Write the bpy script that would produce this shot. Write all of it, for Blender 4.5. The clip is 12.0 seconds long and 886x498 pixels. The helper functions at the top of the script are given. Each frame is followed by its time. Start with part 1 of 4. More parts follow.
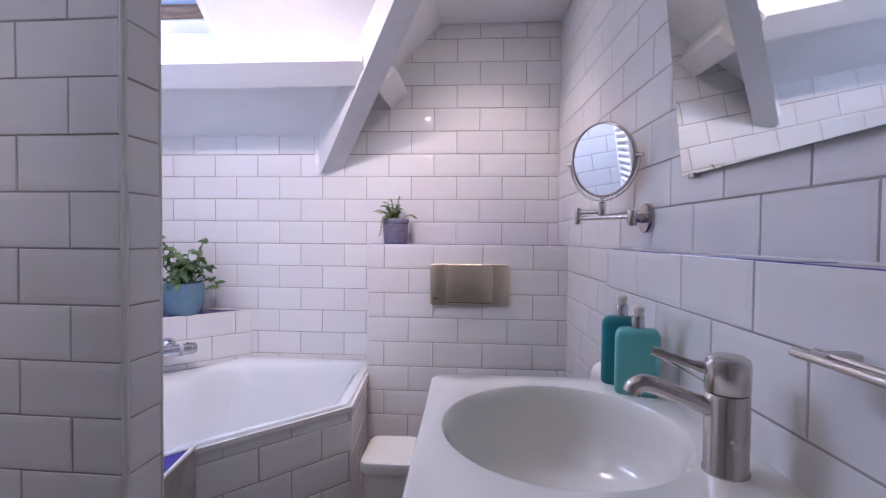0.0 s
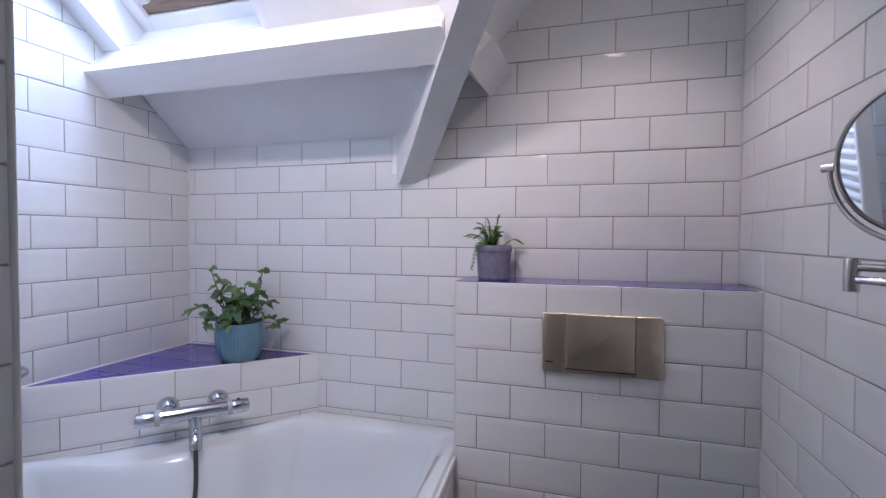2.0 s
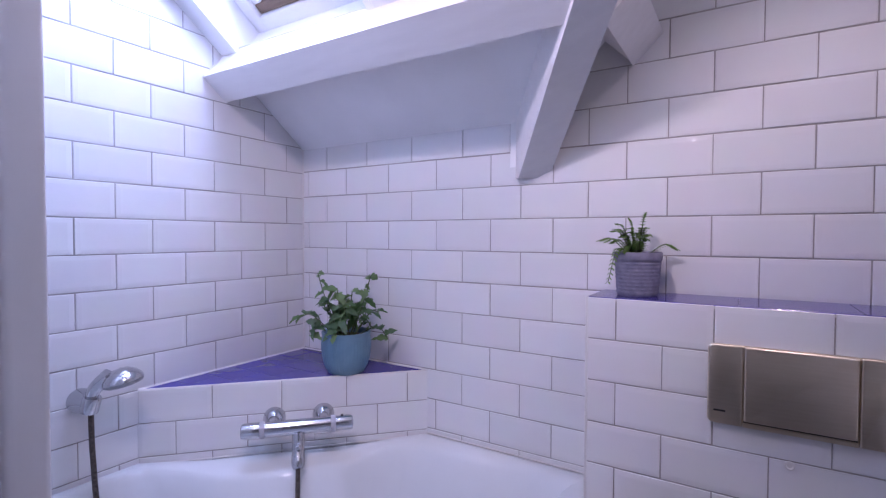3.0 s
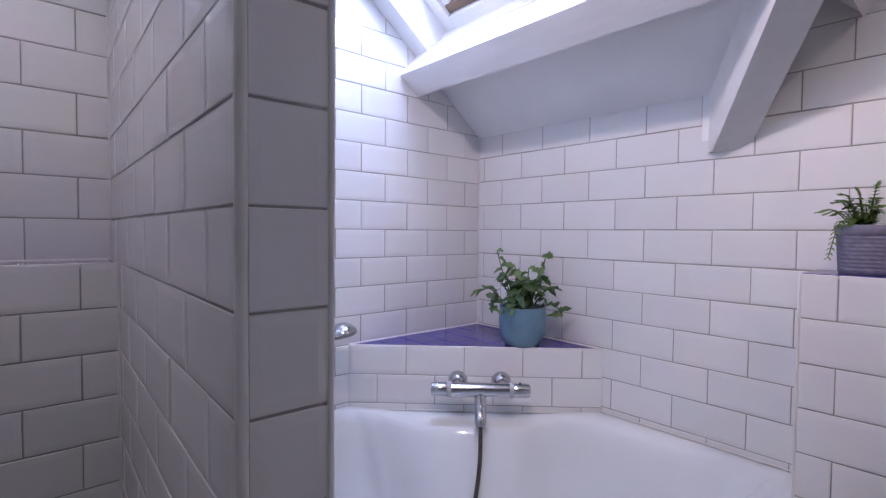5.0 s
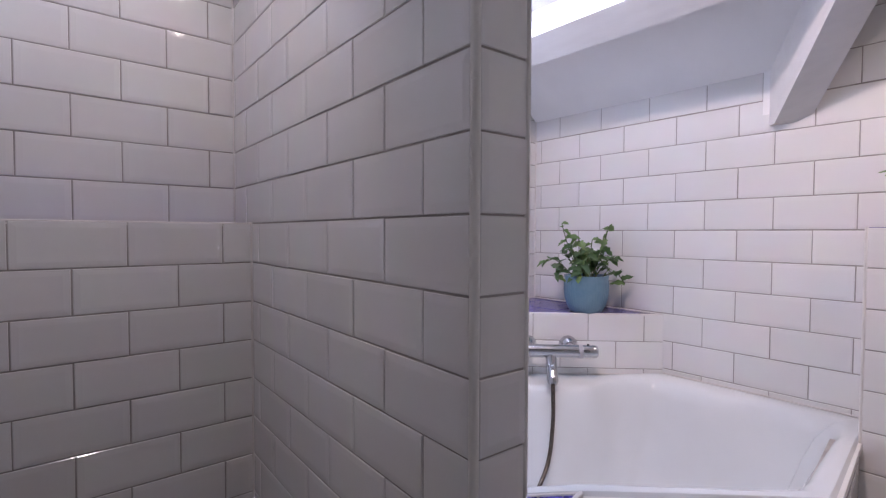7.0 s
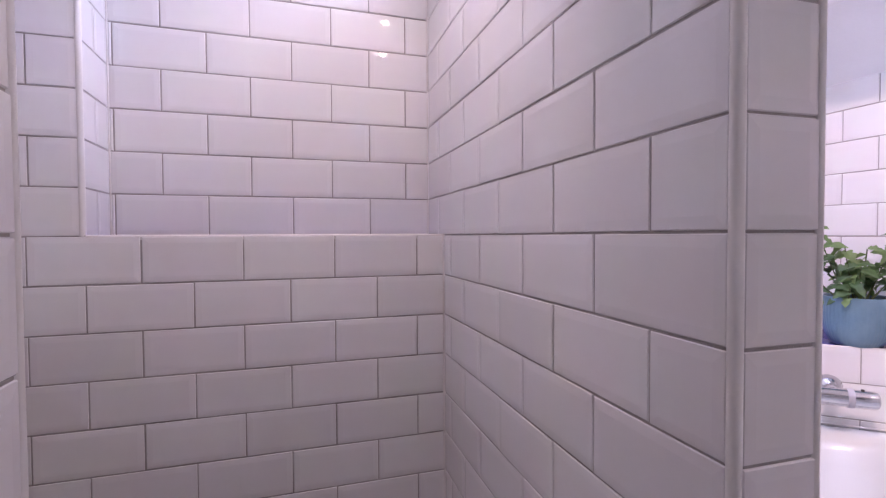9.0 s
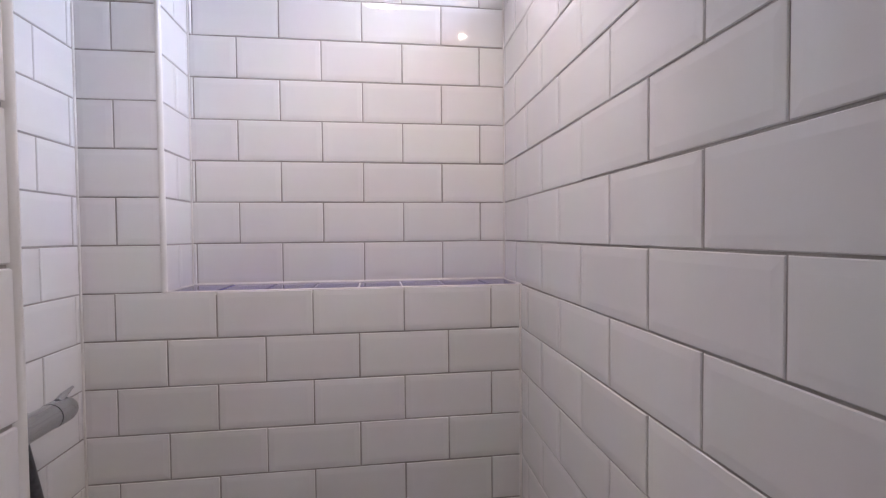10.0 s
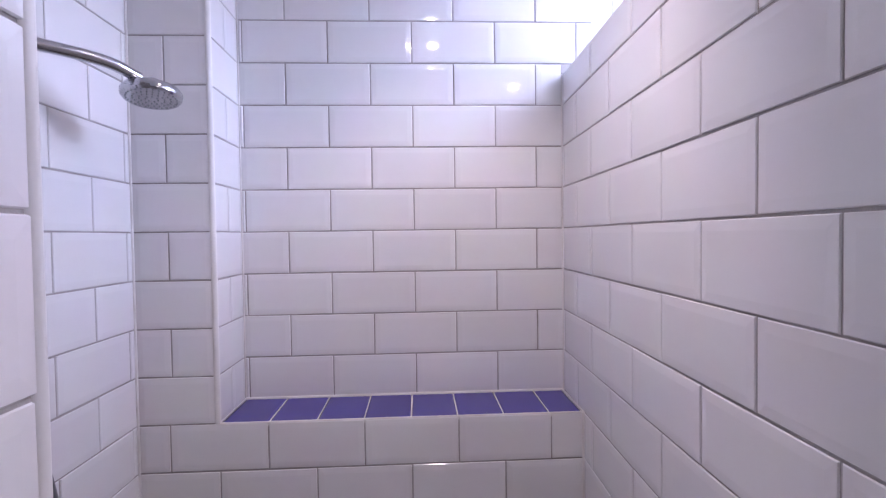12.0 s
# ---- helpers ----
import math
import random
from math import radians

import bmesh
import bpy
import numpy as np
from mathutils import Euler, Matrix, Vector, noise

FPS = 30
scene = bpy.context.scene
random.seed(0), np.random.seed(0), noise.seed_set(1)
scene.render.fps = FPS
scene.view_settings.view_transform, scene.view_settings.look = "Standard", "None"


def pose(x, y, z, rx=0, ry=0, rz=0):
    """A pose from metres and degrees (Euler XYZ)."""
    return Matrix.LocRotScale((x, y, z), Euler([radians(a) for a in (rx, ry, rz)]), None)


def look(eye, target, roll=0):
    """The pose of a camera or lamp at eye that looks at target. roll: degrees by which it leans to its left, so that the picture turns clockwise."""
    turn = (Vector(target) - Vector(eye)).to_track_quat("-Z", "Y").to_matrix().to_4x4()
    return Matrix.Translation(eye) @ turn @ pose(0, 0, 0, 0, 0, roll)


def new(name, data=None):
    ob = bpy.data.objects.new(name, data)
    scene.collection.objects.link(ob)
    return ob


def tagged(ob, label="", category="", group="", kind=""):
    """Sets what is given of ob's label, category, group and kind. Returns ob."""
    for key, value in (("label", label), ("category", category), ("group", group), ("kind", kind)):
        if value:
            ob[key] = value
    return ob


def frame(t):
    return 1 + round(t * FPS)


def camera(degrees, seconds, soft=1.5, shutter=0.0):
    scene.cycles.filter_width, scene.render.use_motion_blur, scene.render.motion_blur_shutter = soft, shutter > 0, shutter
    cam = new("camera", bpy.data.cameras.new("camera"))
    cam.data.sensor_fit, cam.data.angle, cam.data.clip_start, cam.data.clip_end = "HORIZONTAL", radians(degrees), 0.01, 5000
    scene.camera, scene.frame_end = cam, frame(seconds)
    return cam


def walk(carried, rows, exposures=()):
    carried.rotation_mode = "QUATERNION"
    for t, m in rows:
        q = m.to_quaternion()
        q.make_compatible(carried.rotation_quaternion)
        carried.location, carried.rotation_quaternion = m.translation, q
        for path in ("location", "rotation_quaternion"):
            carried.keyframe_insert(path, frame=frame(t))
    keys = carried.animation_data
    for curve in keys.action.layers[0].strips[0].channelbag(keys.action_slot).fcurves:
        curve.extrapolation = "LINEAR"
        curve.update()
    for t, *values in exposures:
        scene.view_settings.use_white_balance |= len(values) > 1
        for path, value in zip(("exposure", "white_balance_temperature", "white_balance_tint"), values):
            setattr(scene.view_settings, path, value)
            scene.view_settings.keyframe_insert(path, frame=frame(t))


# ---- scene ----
cam = camera(84.9, 12.0, soft=1.3)
PATH = [
    (0, (0.041, -0.039, 1.148), (-0.1, 1.955, 1.096), 0.5),
    (0.5, (0.045, 0.115, 1.2), (-0.158, 2.104, 1.146), 0.4),
    (1, (0.058, 0.24, 1.215), (-0.217, 2.22, 1.163), 0.2),
    (1.5, (0.031, 0.373, 1.233), (-0.377, 2.331, 1.178), 0.4),
    (2, (-0.012, 0.526, 1.254), (-0.604, 2.435, 1.196), 0.3),
    (2.5, (-0.048, 0.67, 1.256), (-0.86, 2.497, 1.204), 0.3),
    (3, (-0.088, 0.756, 1.262), (-1.143, 2.454, 1.206), 0.2),
    (3.5, (-0.132, 0.792, 1.258), (-1.39, 2.346, 1.204), 0.1),
    (3.7, (-0.142, 0.789, 1.256), (-1.462, 2.291, 1.198), 0.1),
    (5.3, (-0.112, 0.583, 1.18), (-1.624, 1.89, 1.11), 0.5),
    (5.5, (-0.105, 0.56, 1.168), (-1.618, 1.866, 1.099), 0.4),
    (6, (-0.102, 0.501, 1.146), (-1.611, 1.811, 1.077), 0.4),
    (6.5, (-0.122, 0.427, 1.129), (-1.632, 1.737, 1.062), 0.2),
    (7, (-0.155, 0.374, 1.097), (-1.695, 1.648, 1.031), 0.2),
    (7.2, (-0.17, 0.357, 1.082), (-1.733, 1.603, 1.022), -0.0),
    (8.8, (-0.262, 0.395, 1.102), (-2.131, 1.104, 1.052), -0.0),
    (9, (-0.268, 0.416, 1.118), (-2.173, 1.025, 1.063), -0.3),
    (9.5, (-0.314, 0.446, 1.184), (-2.274, 0.838, 1.124), -0.4),
    (10, (-0.348, 0.459, 1.239), (-2.328, 0.7347, 1.179), -0.5),
    (10.5, (-0.373, 0.457, 1.303), (-2.363, 0.6502, 1.243), -0.7),
    (11, (-0.405, 0.453, 1.379), (-2.399, 0.5914, 1.318), -0.7),
    (11.5, (-0.413, 0.445, 1.448), (-2.409, 0.5587, 1.389), -0.8),
    (12, (-0.415, 0.441, 1.51), (-2.412, 0.5404, 1.457), -0.8),
]
EXPOSURES = [(0.0, 0.13, 5650, 27), (0.5, 0.02, 5550, 32), (1.0, -0.02, 5450, 38), (1.5, -0.24, 5750, 18), (2.0, -0.36, 5550, 18), (2.5, -0.30, 5280, 26), (3.5, -0.38, 5230, 42), (5.5, -0.28, 5750, 23), (6.5, -0.10, 5800, 33), (7.0, -0.06, 6050, 25), (9.0, 0.60, 6200, 40), (9.5, 0.58, 6350, 31), (10.0, 0.54, 6400, 22), (10.5, 0.48, 6100, 31), (11.0, 0.42, 5800, 36), (12.0, 0.29, 5850, 34)]
walk(cam, [(t, look(eye, target, roll)) for t, eye, target, roll in PATH], EXPOSURES)

# ------------------------------------------------------------------ light
world = bpy.data.worlds.new("sky")
scene.world = world
world.use_nodes = True
wn = world.node_tree
sky = wn.nodes.new("ShaderNodeTexSky")
sky.sky_type = 'NISHITA'
sky.sun_disc = False
sky.sun_elevation = radians(48)
sky.sun_rotation = radians(150)
wn.nodes["Background"].inputs["Strength"].default_value = 0.15
wn.links.new(sky.outputs[0], wn.nodes["Background"].inputs["Color"])

sun_data = bpy.data.lights.new("sun", 'SUN')
sun_data.energy, sun_data.angle, sun_data.color = 0.8, radians(12), (1.0, 0.95, 0.88)
sun = new("sun", sun_data)
sun.matrix_world = look((0, 0, 0), (0.35, -0.62, -0.7))

SLOPE = 0.75                                   # rise of the main roof, towards -y
SLOPE_B = 1.0                                  # rise of the cross roof, towards +x
YB, XL, ZK = 2.128, -1.608, 1.605              # back wall, left wall, knee height


def roof_z(y):
    return ZK + SLOPE * (YB - y)


# daylight that falls through the roof window
day_data = bpy.data.lights.new("daylight", 'AREA')
day_data.shape, day_data.size, day_data.size_y = 'RECTANGLE', 0.40, 0.70
day_data.energy, day_data.color = 17.5, (0.70, 0.81, 1.0)
day = new("daylight", day_data)
nrm = Vector((0, SLOPE, 1)).normalized()
mid = Vector((-1.255, 1.42, roof_z(1.42))) + nrm * 0.215
day.matrix_world = look(mid, mid + Vector((-0.08, -0.84, -0.54)))

# ------------------------------------------------------------------ materials


def base_mat(name, color, rough=0.5, metal=0.0):
    m = bpy.data.materials.new(name)
    m.use_nodes = True
    b = m.node_tree.nodes["Principled BSDF"]
    b.inputs["Base Color"].default_value = (*color, 1)
    b.inputs["Roughness"].default_value = rough
    b.inputs["Metallic"].default_value = metal
    return m, m.node_tree, b


def textured(name, dark, light, scale, rough=0.5, metal=0.0, bump=0.0, bump_scale=60.0, island=False, rough_var=0.0, stretch=None, fine=0.0):
    """Two scales of noise between two colours, with fine relief."""
    m, nt, b = base_mat(name, light, rough, metal)
    tc = nt.nodes.new("ShaderNodeTexCoord")
    src = tc.outputs["Object"]
    if stretch:
        mp = nt.nodes.new("ShaderNodeMapping")
        mp.inputs["Scale"].default_value = stretch
        nt.links.new(src, mp.inputs["Vector"])
        src = mp.outputs[0]
    n1 = nt.nodes.new("ShaderNodeTexNoise")
    n1.inputs["Scale"].default_value = scale
    n1.inputs["Detail"].default_value = 5
    nt.links.new(src, n1.inputs["Vector"])
    ramp = nt.nodes.new("ShaderNodeValToRGB")
    ramp.color_ramp.elements[0].position, ramp.color_ramp.elements[1].position = 0.3, 0.7
    ramp.color_ramp.elements[0].color, ramp.color_ramp.elements[1].color = (*dark, 1), (*light, 1)
    nt.links.new(n1.outputs["Fac"], ramp.inputs["Fac"])
    nt.links.new(ramp.outputs["Color"], b.inputs["Base Color"])
    n2 = nt.nodes.new("ShaderNodeTexNoise")
    n2.inputs["Scale"].default_value = bump_scale
    n2.inputs["Detail"].default_value = 4
    nt.links.new(src, n2.inputs["Vector"])
    if bump:
        bp = nt.nodes.new("ShaderNodeBump")
        bp.inputs["Strength"].default_value = bump
        bp.inputs["Distance"].default_value = 0.002
        nt.links.new(n2.outputs["Fac"], bp.inputs["Height"])
        nt.links.new(bp.outputs["Normal"], b.inputs["Normal"])
    if rough_var:
        mr = nt.nodes.new("ShaderNodeMapRange")
        mr.inputs["To Min"].default_value, mr.inputs["To Max"].default_value = rough - rough_var, rough + rough_var
        nt.links.new(n2.outputs["Fac"], mr.inputs["Value"])
        nt.links.new(mr.outputs[0], b.inputs["Roughness"])
    return m


def glazed(name, color, rough, spread, wave=0.25):
    """Glazed tile: each piece a little lighter or darker, with a slightly wavy glaze."""
    m, nt, b = base_mat(name, color, rough)
    info = nt.nodes.new("ShaderNodeObjectInfo")
    tc = nt.nodes.new("ShaderNodeTexCoord")
    mr = nt.nodes.new("ShaderNodeMapRange")
    mr.inputs["To Min"].default_value, mr.inputs["To Max"].default_value = 1 - spread, 1 + spread
    nt.links.new(info.outputs["Random"], mr.inputs["Value"])
    hsv = nt.nodes.new("ShaderNodeHueSaturation")
    hsv.inputs["Color"].default_value = (*color, 1)
    nt.links.new(mr.outputs[0], hsv.inputs["Value"])
    blot = nt.nodes.new("ShaderNodeTexNoise")
    blot.inputs["Scale"].default_value = 9
    blot.inputs["Detail"].default_value = 6
    geo = nt.nodes.new("ShaderNodeNewGeometry")
    nt.links.new(geo.outputs["Position"], blot.inputs["Vector"])
    mix = nt.nodes.new("ShaderNodeMix")
    mix.data_type = 'RGBA'
    mix.blend_type = 'MULTIPLY'
    mix.inputs[0].default_value = 0.10
    nt.links.new(hsv.outputs[0], mix.inputs[6])
    nt.links.new(blot.outputs["Color"], mix.inputs[7])
    nt.links.new(mix.outputs[2], b.inputs["Base Color"])
    wav = nt.nodes.new("ShaderNodeTexNoise")
    wav.inputs["Scale"].default_value = 14
    wav.inputs["Detail"].default_value = 2
    nt.links.new(geo.outputs["Position"], wav.inputs["Vector"])
    bp = nt.nodes.new("ShaderNodeBump")
    bp.inputs["Strength"].default_value = wave
    bp.inputs["Distance"].default_value = 0.003
    nt.links.new(wav.outputs["Fac"], bp.inputs["Height"])
    nt.links.new(bp.outputs["Normal"], b.inputs["Normal"])
    return m


M_TILE = glazed("white_glaze", (0.78, 0.775, 0.77), 0.055, 0.03, 0.10)
M_BLUE = glazed("blue_glaze", (0.066, 0.054, 0.27), 0.12, 0.06, 0.08)
M_GROUT = textured("grout", (0.28, 0.265, 0.25), (0.42, 0.40, 0.38), 12, 0.9, bump=0.4, bump_scale=300)
M_GROUT_WHITE = textured("white_grout", (0.60, 0.58, 0.55), (0.74, 0.72, 0.70), 14, 0.8, bump=0.3, bump_scale=300)
M_TRIM = textured("corner_trim", (0.66, 0.65, 0.62), (0.76, 0.75, 0.72), 8, 0.35, bump=0.1)
M_PLASTER = textured("white_plaster", (0.80, 0.80, 0.80), (0.87, 0.87, 0.87), 4, 0.75, bump=0.25, bump_scale=90)
M_BEAM = textured("painted_wood", (0.78, 0.77, 0.76), (0.83, 0.82, 0.81), 6, 0.5, bump=0.10, bump_scale=25, stretch=(1, 6, 6))
M_CERAMIC = textured("sanitary_ceramic", (0.73, 0.715, 0.65), (0.77, 0.755, 0.70), 3, 0.10)
M_ACRYL = textured("bath_acrylic", (0.65, 0.675, 0.68), (0.70, 0.725, 0.73), 3, 0.10)
M_CHROME = textured("chrome", (0.50, 0.51, 0.53), (0.57, 0.58, 0.60), 20, 0.14, 1.0, rough_var=0.05)
M_COLLAR = textured("pale_satin_plastic", (0.36, 0.36, 0.39), (0.42, 0.42, 0.45), 30, 0.4)
M_STEEL = textured("brushed_steel", (0.57, 0.53, 0.50), (0.63, 0.59, 0.56), 60, 0.24, 1.0, bump_scale=420, rough_var=0.05, stretch=(1, 1, 0.03))
# flush plate steel; the warm lamp's golden reflection is put into its colour
M_PLATE = textured("warm_lit_satin_steel", (0.66, 0.57, 0.43), (0.71, 0.62, 0.48), 14, 0.33, 1.0, bump=0.004, bump_scale=90, rough_var=0.015, stretch=(1, 1, 14))
M_MIRROR = base_mat("mirror", (0.74, 0.79, 0.81), 0.02, 1.0)[0]
M_SHAVING = base_mat("shaving_mirror", (0.93, 0.94, 0.95), 0.015, 1.0)[0]
M_GLASS_EDGE = base_mat("glass_edge", (0.35, 0.50, 0.47), 0.1)[0]
M_WHITE_PLASTIC = textured("white_plastic", (0.72, 0.69, 0.60), (0.78, 0.75, 0.67), 6, 0.35)
M_RUBBER = textured("dark_rubber", (0.02, 0.02, 0.02), (0.04, 0.04, 0.04), 30, 0.6)
M_FACE = textured("grey_spray_face", (0.22, 0.23, 0.24), (0.32, 0.33, 0.34), 90, 0.4, bump=0.3, bump_scale=160)
M_HOSE = textured("metal_hose", (0.07, 0.06, 0.05), (0.16, 0.13, 0.11), 160, 0.35, 0.8)
M_HOSE_GREY = textured("grey_hose", (0.06, 0.062, 0.066), (0.10, 0.102, 0.106), 120, 0.4)
M_TEAL = textured("teal_bottle", (0.10, 0.42, 0.42), (0.14, 0.50, 0.49), 8, 0.30)
M_TEAL_DARK = textured("dark_teal_bottle", (0.006, 0.17, 0.20), (0.010, 0.22, 0.25), 8, 0.28)
M_POT_BLUE = textured("blue_glazed_pot", (0.10, 0.20, 0.28), (0.16, 0.27, 0.35), 14, 0.35, bump=0.2)
M_POT_GREY = textured("grey_ribbed_pot", (0.17, 0.165, 0.23), (0.23, 0.225, 0.30), 60, 0.85, bump=0.4)
M_SOIL = textured("potting_soil", (0.02, 0.013, 0.008), (0.06, 0.04, 0.025), 60, 0.95, bump=0.8)
M_LEAF = textured("ivy_leaf", (0.030, 0.075, 0.040), (0.12, 0.21, 0.09), 14, 0.42, bump=0.2)
M_LEAF_PALE = textured("young_ivy_leaf", (0.07, 0.13, 0.05), (0.20, 0.31, 0.13), 24, 0.45, bump=0.2)
M_FERN = textured("fern_leaf", (0.075, 0.13, 0.035), (0.17, 0.26, 0.075), 40, 0.5)
M_STEM = textured("plant_stem", (0.05, 0.08, 0.03), (0.10, 0.14, 0.05), 30, 0.6)
M_WOOD_DARK = textured("dark_window_wood", (0.11, 0.07, 0.045), (0.26, 0.18, 0.12), 8, 0.5, stretch=(1, 9, 9))
M_FLOOR = textured("floor_tile", (0.20, 0.20, 0.21), (0.28, 0.28, 0.29), 5, 0.35)
M_PAPER = textured("tissue_paper", (0.78, 0.77, 0.75), (0.84, 0.83, 0.81), 30, 0.9)
M_RADIATOR = textured("radiator_enamel", (0.80, 0.80, 0.80), (0.84, 0.84, 0.84), 4, 0.28)


def translucent(m, color, share):
    """Lets part of the light through a thin leaf."""
    nt = m.node_tree
    b, out = nt.nodes["Principled BSDF"], nt.nodes["Material Output"]
    tr = nt.nodes.new("ShaderNodeBsdfTranslucent")
    tr.inputs["Color"].default_value = (*color, 1)
    mix = nt.nodes.new("ShaderNodeMixShader")
    mix.inputs[0].default_value = share
    nt.links.new(b.outputs[0], mix.inputs[1])
    nt.links.new(tr.outputs[0], mix.inputs[2])
    nt.links.new(mix.outputs[0], out.inputs["Surface"])


translucent(M_LEAF, (0.12, 0.26, 0.06), 0.30)
translucent(M_LEAF_PALE, (0.20, 0.36, 0.09), 0.30)
translucent(M_FERN, (0.22, 0.42, 0.08), 0.38)


def glow(name, color, strength):
    m, nt, b = base_mat(name, color, 0.4)
    b.inputs["Emission Color"].default_value = (*color, 1)
    b.inputs["Emission Strength"].default_value = strength
    return m


M_LAMP = glow("lamp_bulb", (1.0, 0.88, 0.72), 260.0)
m_pane, nt_pane, b_pane = base_mat("window_glass", (1, 1, 1), 0.02)
b_pane.inputs["Transmission Weight"].default_value = 1.0
b_pane.inputs["IOR"].default_value = 1.45
M_PANE = m_pane

# ------------------------------------------------------------------ building helpers


def mesh_of(bm, name, material, smooth=False):
    bmesh.ops.recalc_face_normals(bm, faces=bm.faces)
    me = bpy.data.meshes.new(name)
    bm.to_mesh(me)
    bm.free()
    me.materials.append(material)
    if smooth:
        me.polygons.foreach_set("use_smooth", [True] * len(me.polygons))
        me.set_sharp_from_angle(angle=radians(38))
    return me


def part(name, bm, material, parent=None, label="", smooth=False):
    ob = new(name, mesh_of(bm, name, material, smooth))
    if parent is not None:
        ob.parent = parent
        ob.matrix_parent_inverse = Matrix.Translation(-Vector(parent.location))
    return tagged(ob, label)


def thing(name, label, category, kind="", group="", at=(0, 0, 0)):
    ob = new(name)
    ob.empty_display_size = 0.05
    ob.location = at
    return tagged(ob, label, category, group, kind)


def box(x0, x1, y0, y1, z0, z1, bevel=0.0, seg=2):
    bm = bmesh.new()
    bmesh.ops.create_cube(bm, size=1.0)
    for v in bm.verts:
        v.co = Vector(((x0 + x1) / 2 + v.co.x * (x1 - x0), (y0 + y1) / 2 + v.co.y * (y1 - y0), (z0 + z1) / 2 + v.co.z * (z1 - z0)))
    if bevel:
        bmesh.ops.bevel(bm, geom=bm.edges[:], offset=bevel, segments=seg, affect='EDGES', profile=0.5)
    return bm


def add(bm, other, m=None):
    """Join another bmesh into bm."""
    if m is not None:
        other.transform(m)
    me = bpy.data.meshes.new("join")
    other.to_mesh(me)
    other.free()
    bm.from_mesh(me)
    bpy.data.meshes.remove(me)
    return bm


def frame_to(axis, at):
    """A matrix that turns z to axis and moves to at."""
    return Matrix.Translation(at) @ Vector(axis).normalized().to_track_quat('Z', 'Y').to_matrix().to_4x4()


def lathe(profile, seg=32, cap=True):
    """A turned body from (radius, z) pairs."""
    bm = bmesh.new()
    rings = []
    for r, z in profile:
        rings.append([bm.verts.new((r * math.cos(2 * math.pi * i / seg), r * math.sin(2 * math.pi * i / seg), z)) for i in range(seg)])
    for a, b in zip(rings, rings[1:]):
        for i in range(seg):
            bm.faces.new((a[i], a[(i + 1) % seg], b[(i + 1) % seg], b[i]))
    if cap:
        bm.faces.new(rings[0][::-1])
        bm.faces.new(rings[-1])
    return bm


def tube(points, radius, seg=12, closed=False):
    """A round bar along points; radius may be a list."""
    pts = [Vector(p) for p in points]
    bm = bmesh.new()
    rings = []
    last = None
    for i, p in enumerate(pts):
        d = (pts[min(i + 1, len(pts) - 1)] - pts[max(i - 1, 0)]).normalized()
        ref = last if last is not None else (Vector((0, 0, 1)) if abs(d.z) < 0.9 else Vector((1, 0, 0)))
        side = (ref - d * ref.dot(d)).normalized()
        last = side
        up = d.cross(side)
        r = radius[i] if isinstance(radius, (list, tuple)) else radius
        rings.append([bm.verts.new(p + (side * math.cos(2 * math.pi * k / seg) + up * math.sin(2 * math.pi * k / seg)) * r) for k in range(seg)])
    for a, b in zip(rings, rings[1:]):
        for k in range(seg):
            bm.faces.new((a[k], a[(k + 1) % seg], b[(k + 1) % seg], b[k]))
    bm.faces.new(rings[0][::-1])
    bm.faces.new(rings[-1])
    return bm


def arc_points(pts, n=8):
    """A smooth line through points."""
    p = [Vector(q) for q in pts]
    p = [p[0] * 2 - p[1]] + p + [p[-1] * 2 - p[-2]]
    out = []
    for i in range(1, len(p) - 2):
        for k in range(n):
            t = k / n
            out.append(0.5 * ((2 * p[i]) + (p[i + 1] - p[i - 1]) * t + (2 * p[i - 1] - 5 * p[i] + 4 * p[i + 1] - p[i + 2]) * t * t
                              + (3 * p[i] - p[i - 1] - 3 * p[i + 1] + p[i + 2]) * t ** 3))
    out.append(p[-2])
    return out


def prism(outline, axis_lo, axis_hi, axis='z'):
    """A solid from a flat outline, pushed along an axis."""
    bm = bmesh.new()

    def at(a, b, c):
        return {'z': (a, b, c), 'y': (a, c, b), 'x': (c, a, b)}[axis]
    lo = [bm.verts.new(at(a, b, axis_lo)) for a, b in outline]
    hi = [bm.verts.new(at(a, b, axis_hi)) for a, b in outline]
    bm.faces.new(lo[::-1])
    bm.faces.new(hi)
    n = len(outline)
    for i in range(n):
        bm.faces.new((lo[i], lo[(i + 1) % n], hi[(i + 1) % n], hi[i]))
    return bm


def rounded_loft(w, d, levels, power=0.42, seg=48):
    """A closed body with a rounded rectangular section; levels are pairs of inset and height."""
    bm = bmesh.new()
    rings = []
    for ins, z in levels:
        ring = []
        for k in range(seg):
            a = 2 * math.pi * k / seg
            ca, sa = math.cos(a), math.sin(a)
            ring.append(bm.verts.new(((w / 2 - ins) * math.copysign(abs(ca) ** power, ca), (d / 2 - ins) * math.copysign(abs(sa) ** power, sa), z)))
        rings.append(ring)
    for p, q in zip(rings, rings[1:]):
        for k in range(seg):
            bm.faces.new((p[k], p[(k + 1) % seg], q[(k + 1) % seg], q[k]))
    bm.faces.new(rings[0][::-1])
    bm.faces.new(rings[-1])
    return bm


# tiles -------------------------------------------------------------
COURSE, PITCH, JOINT = 0.1015, 0.203, 0.0028
tile_store = {}


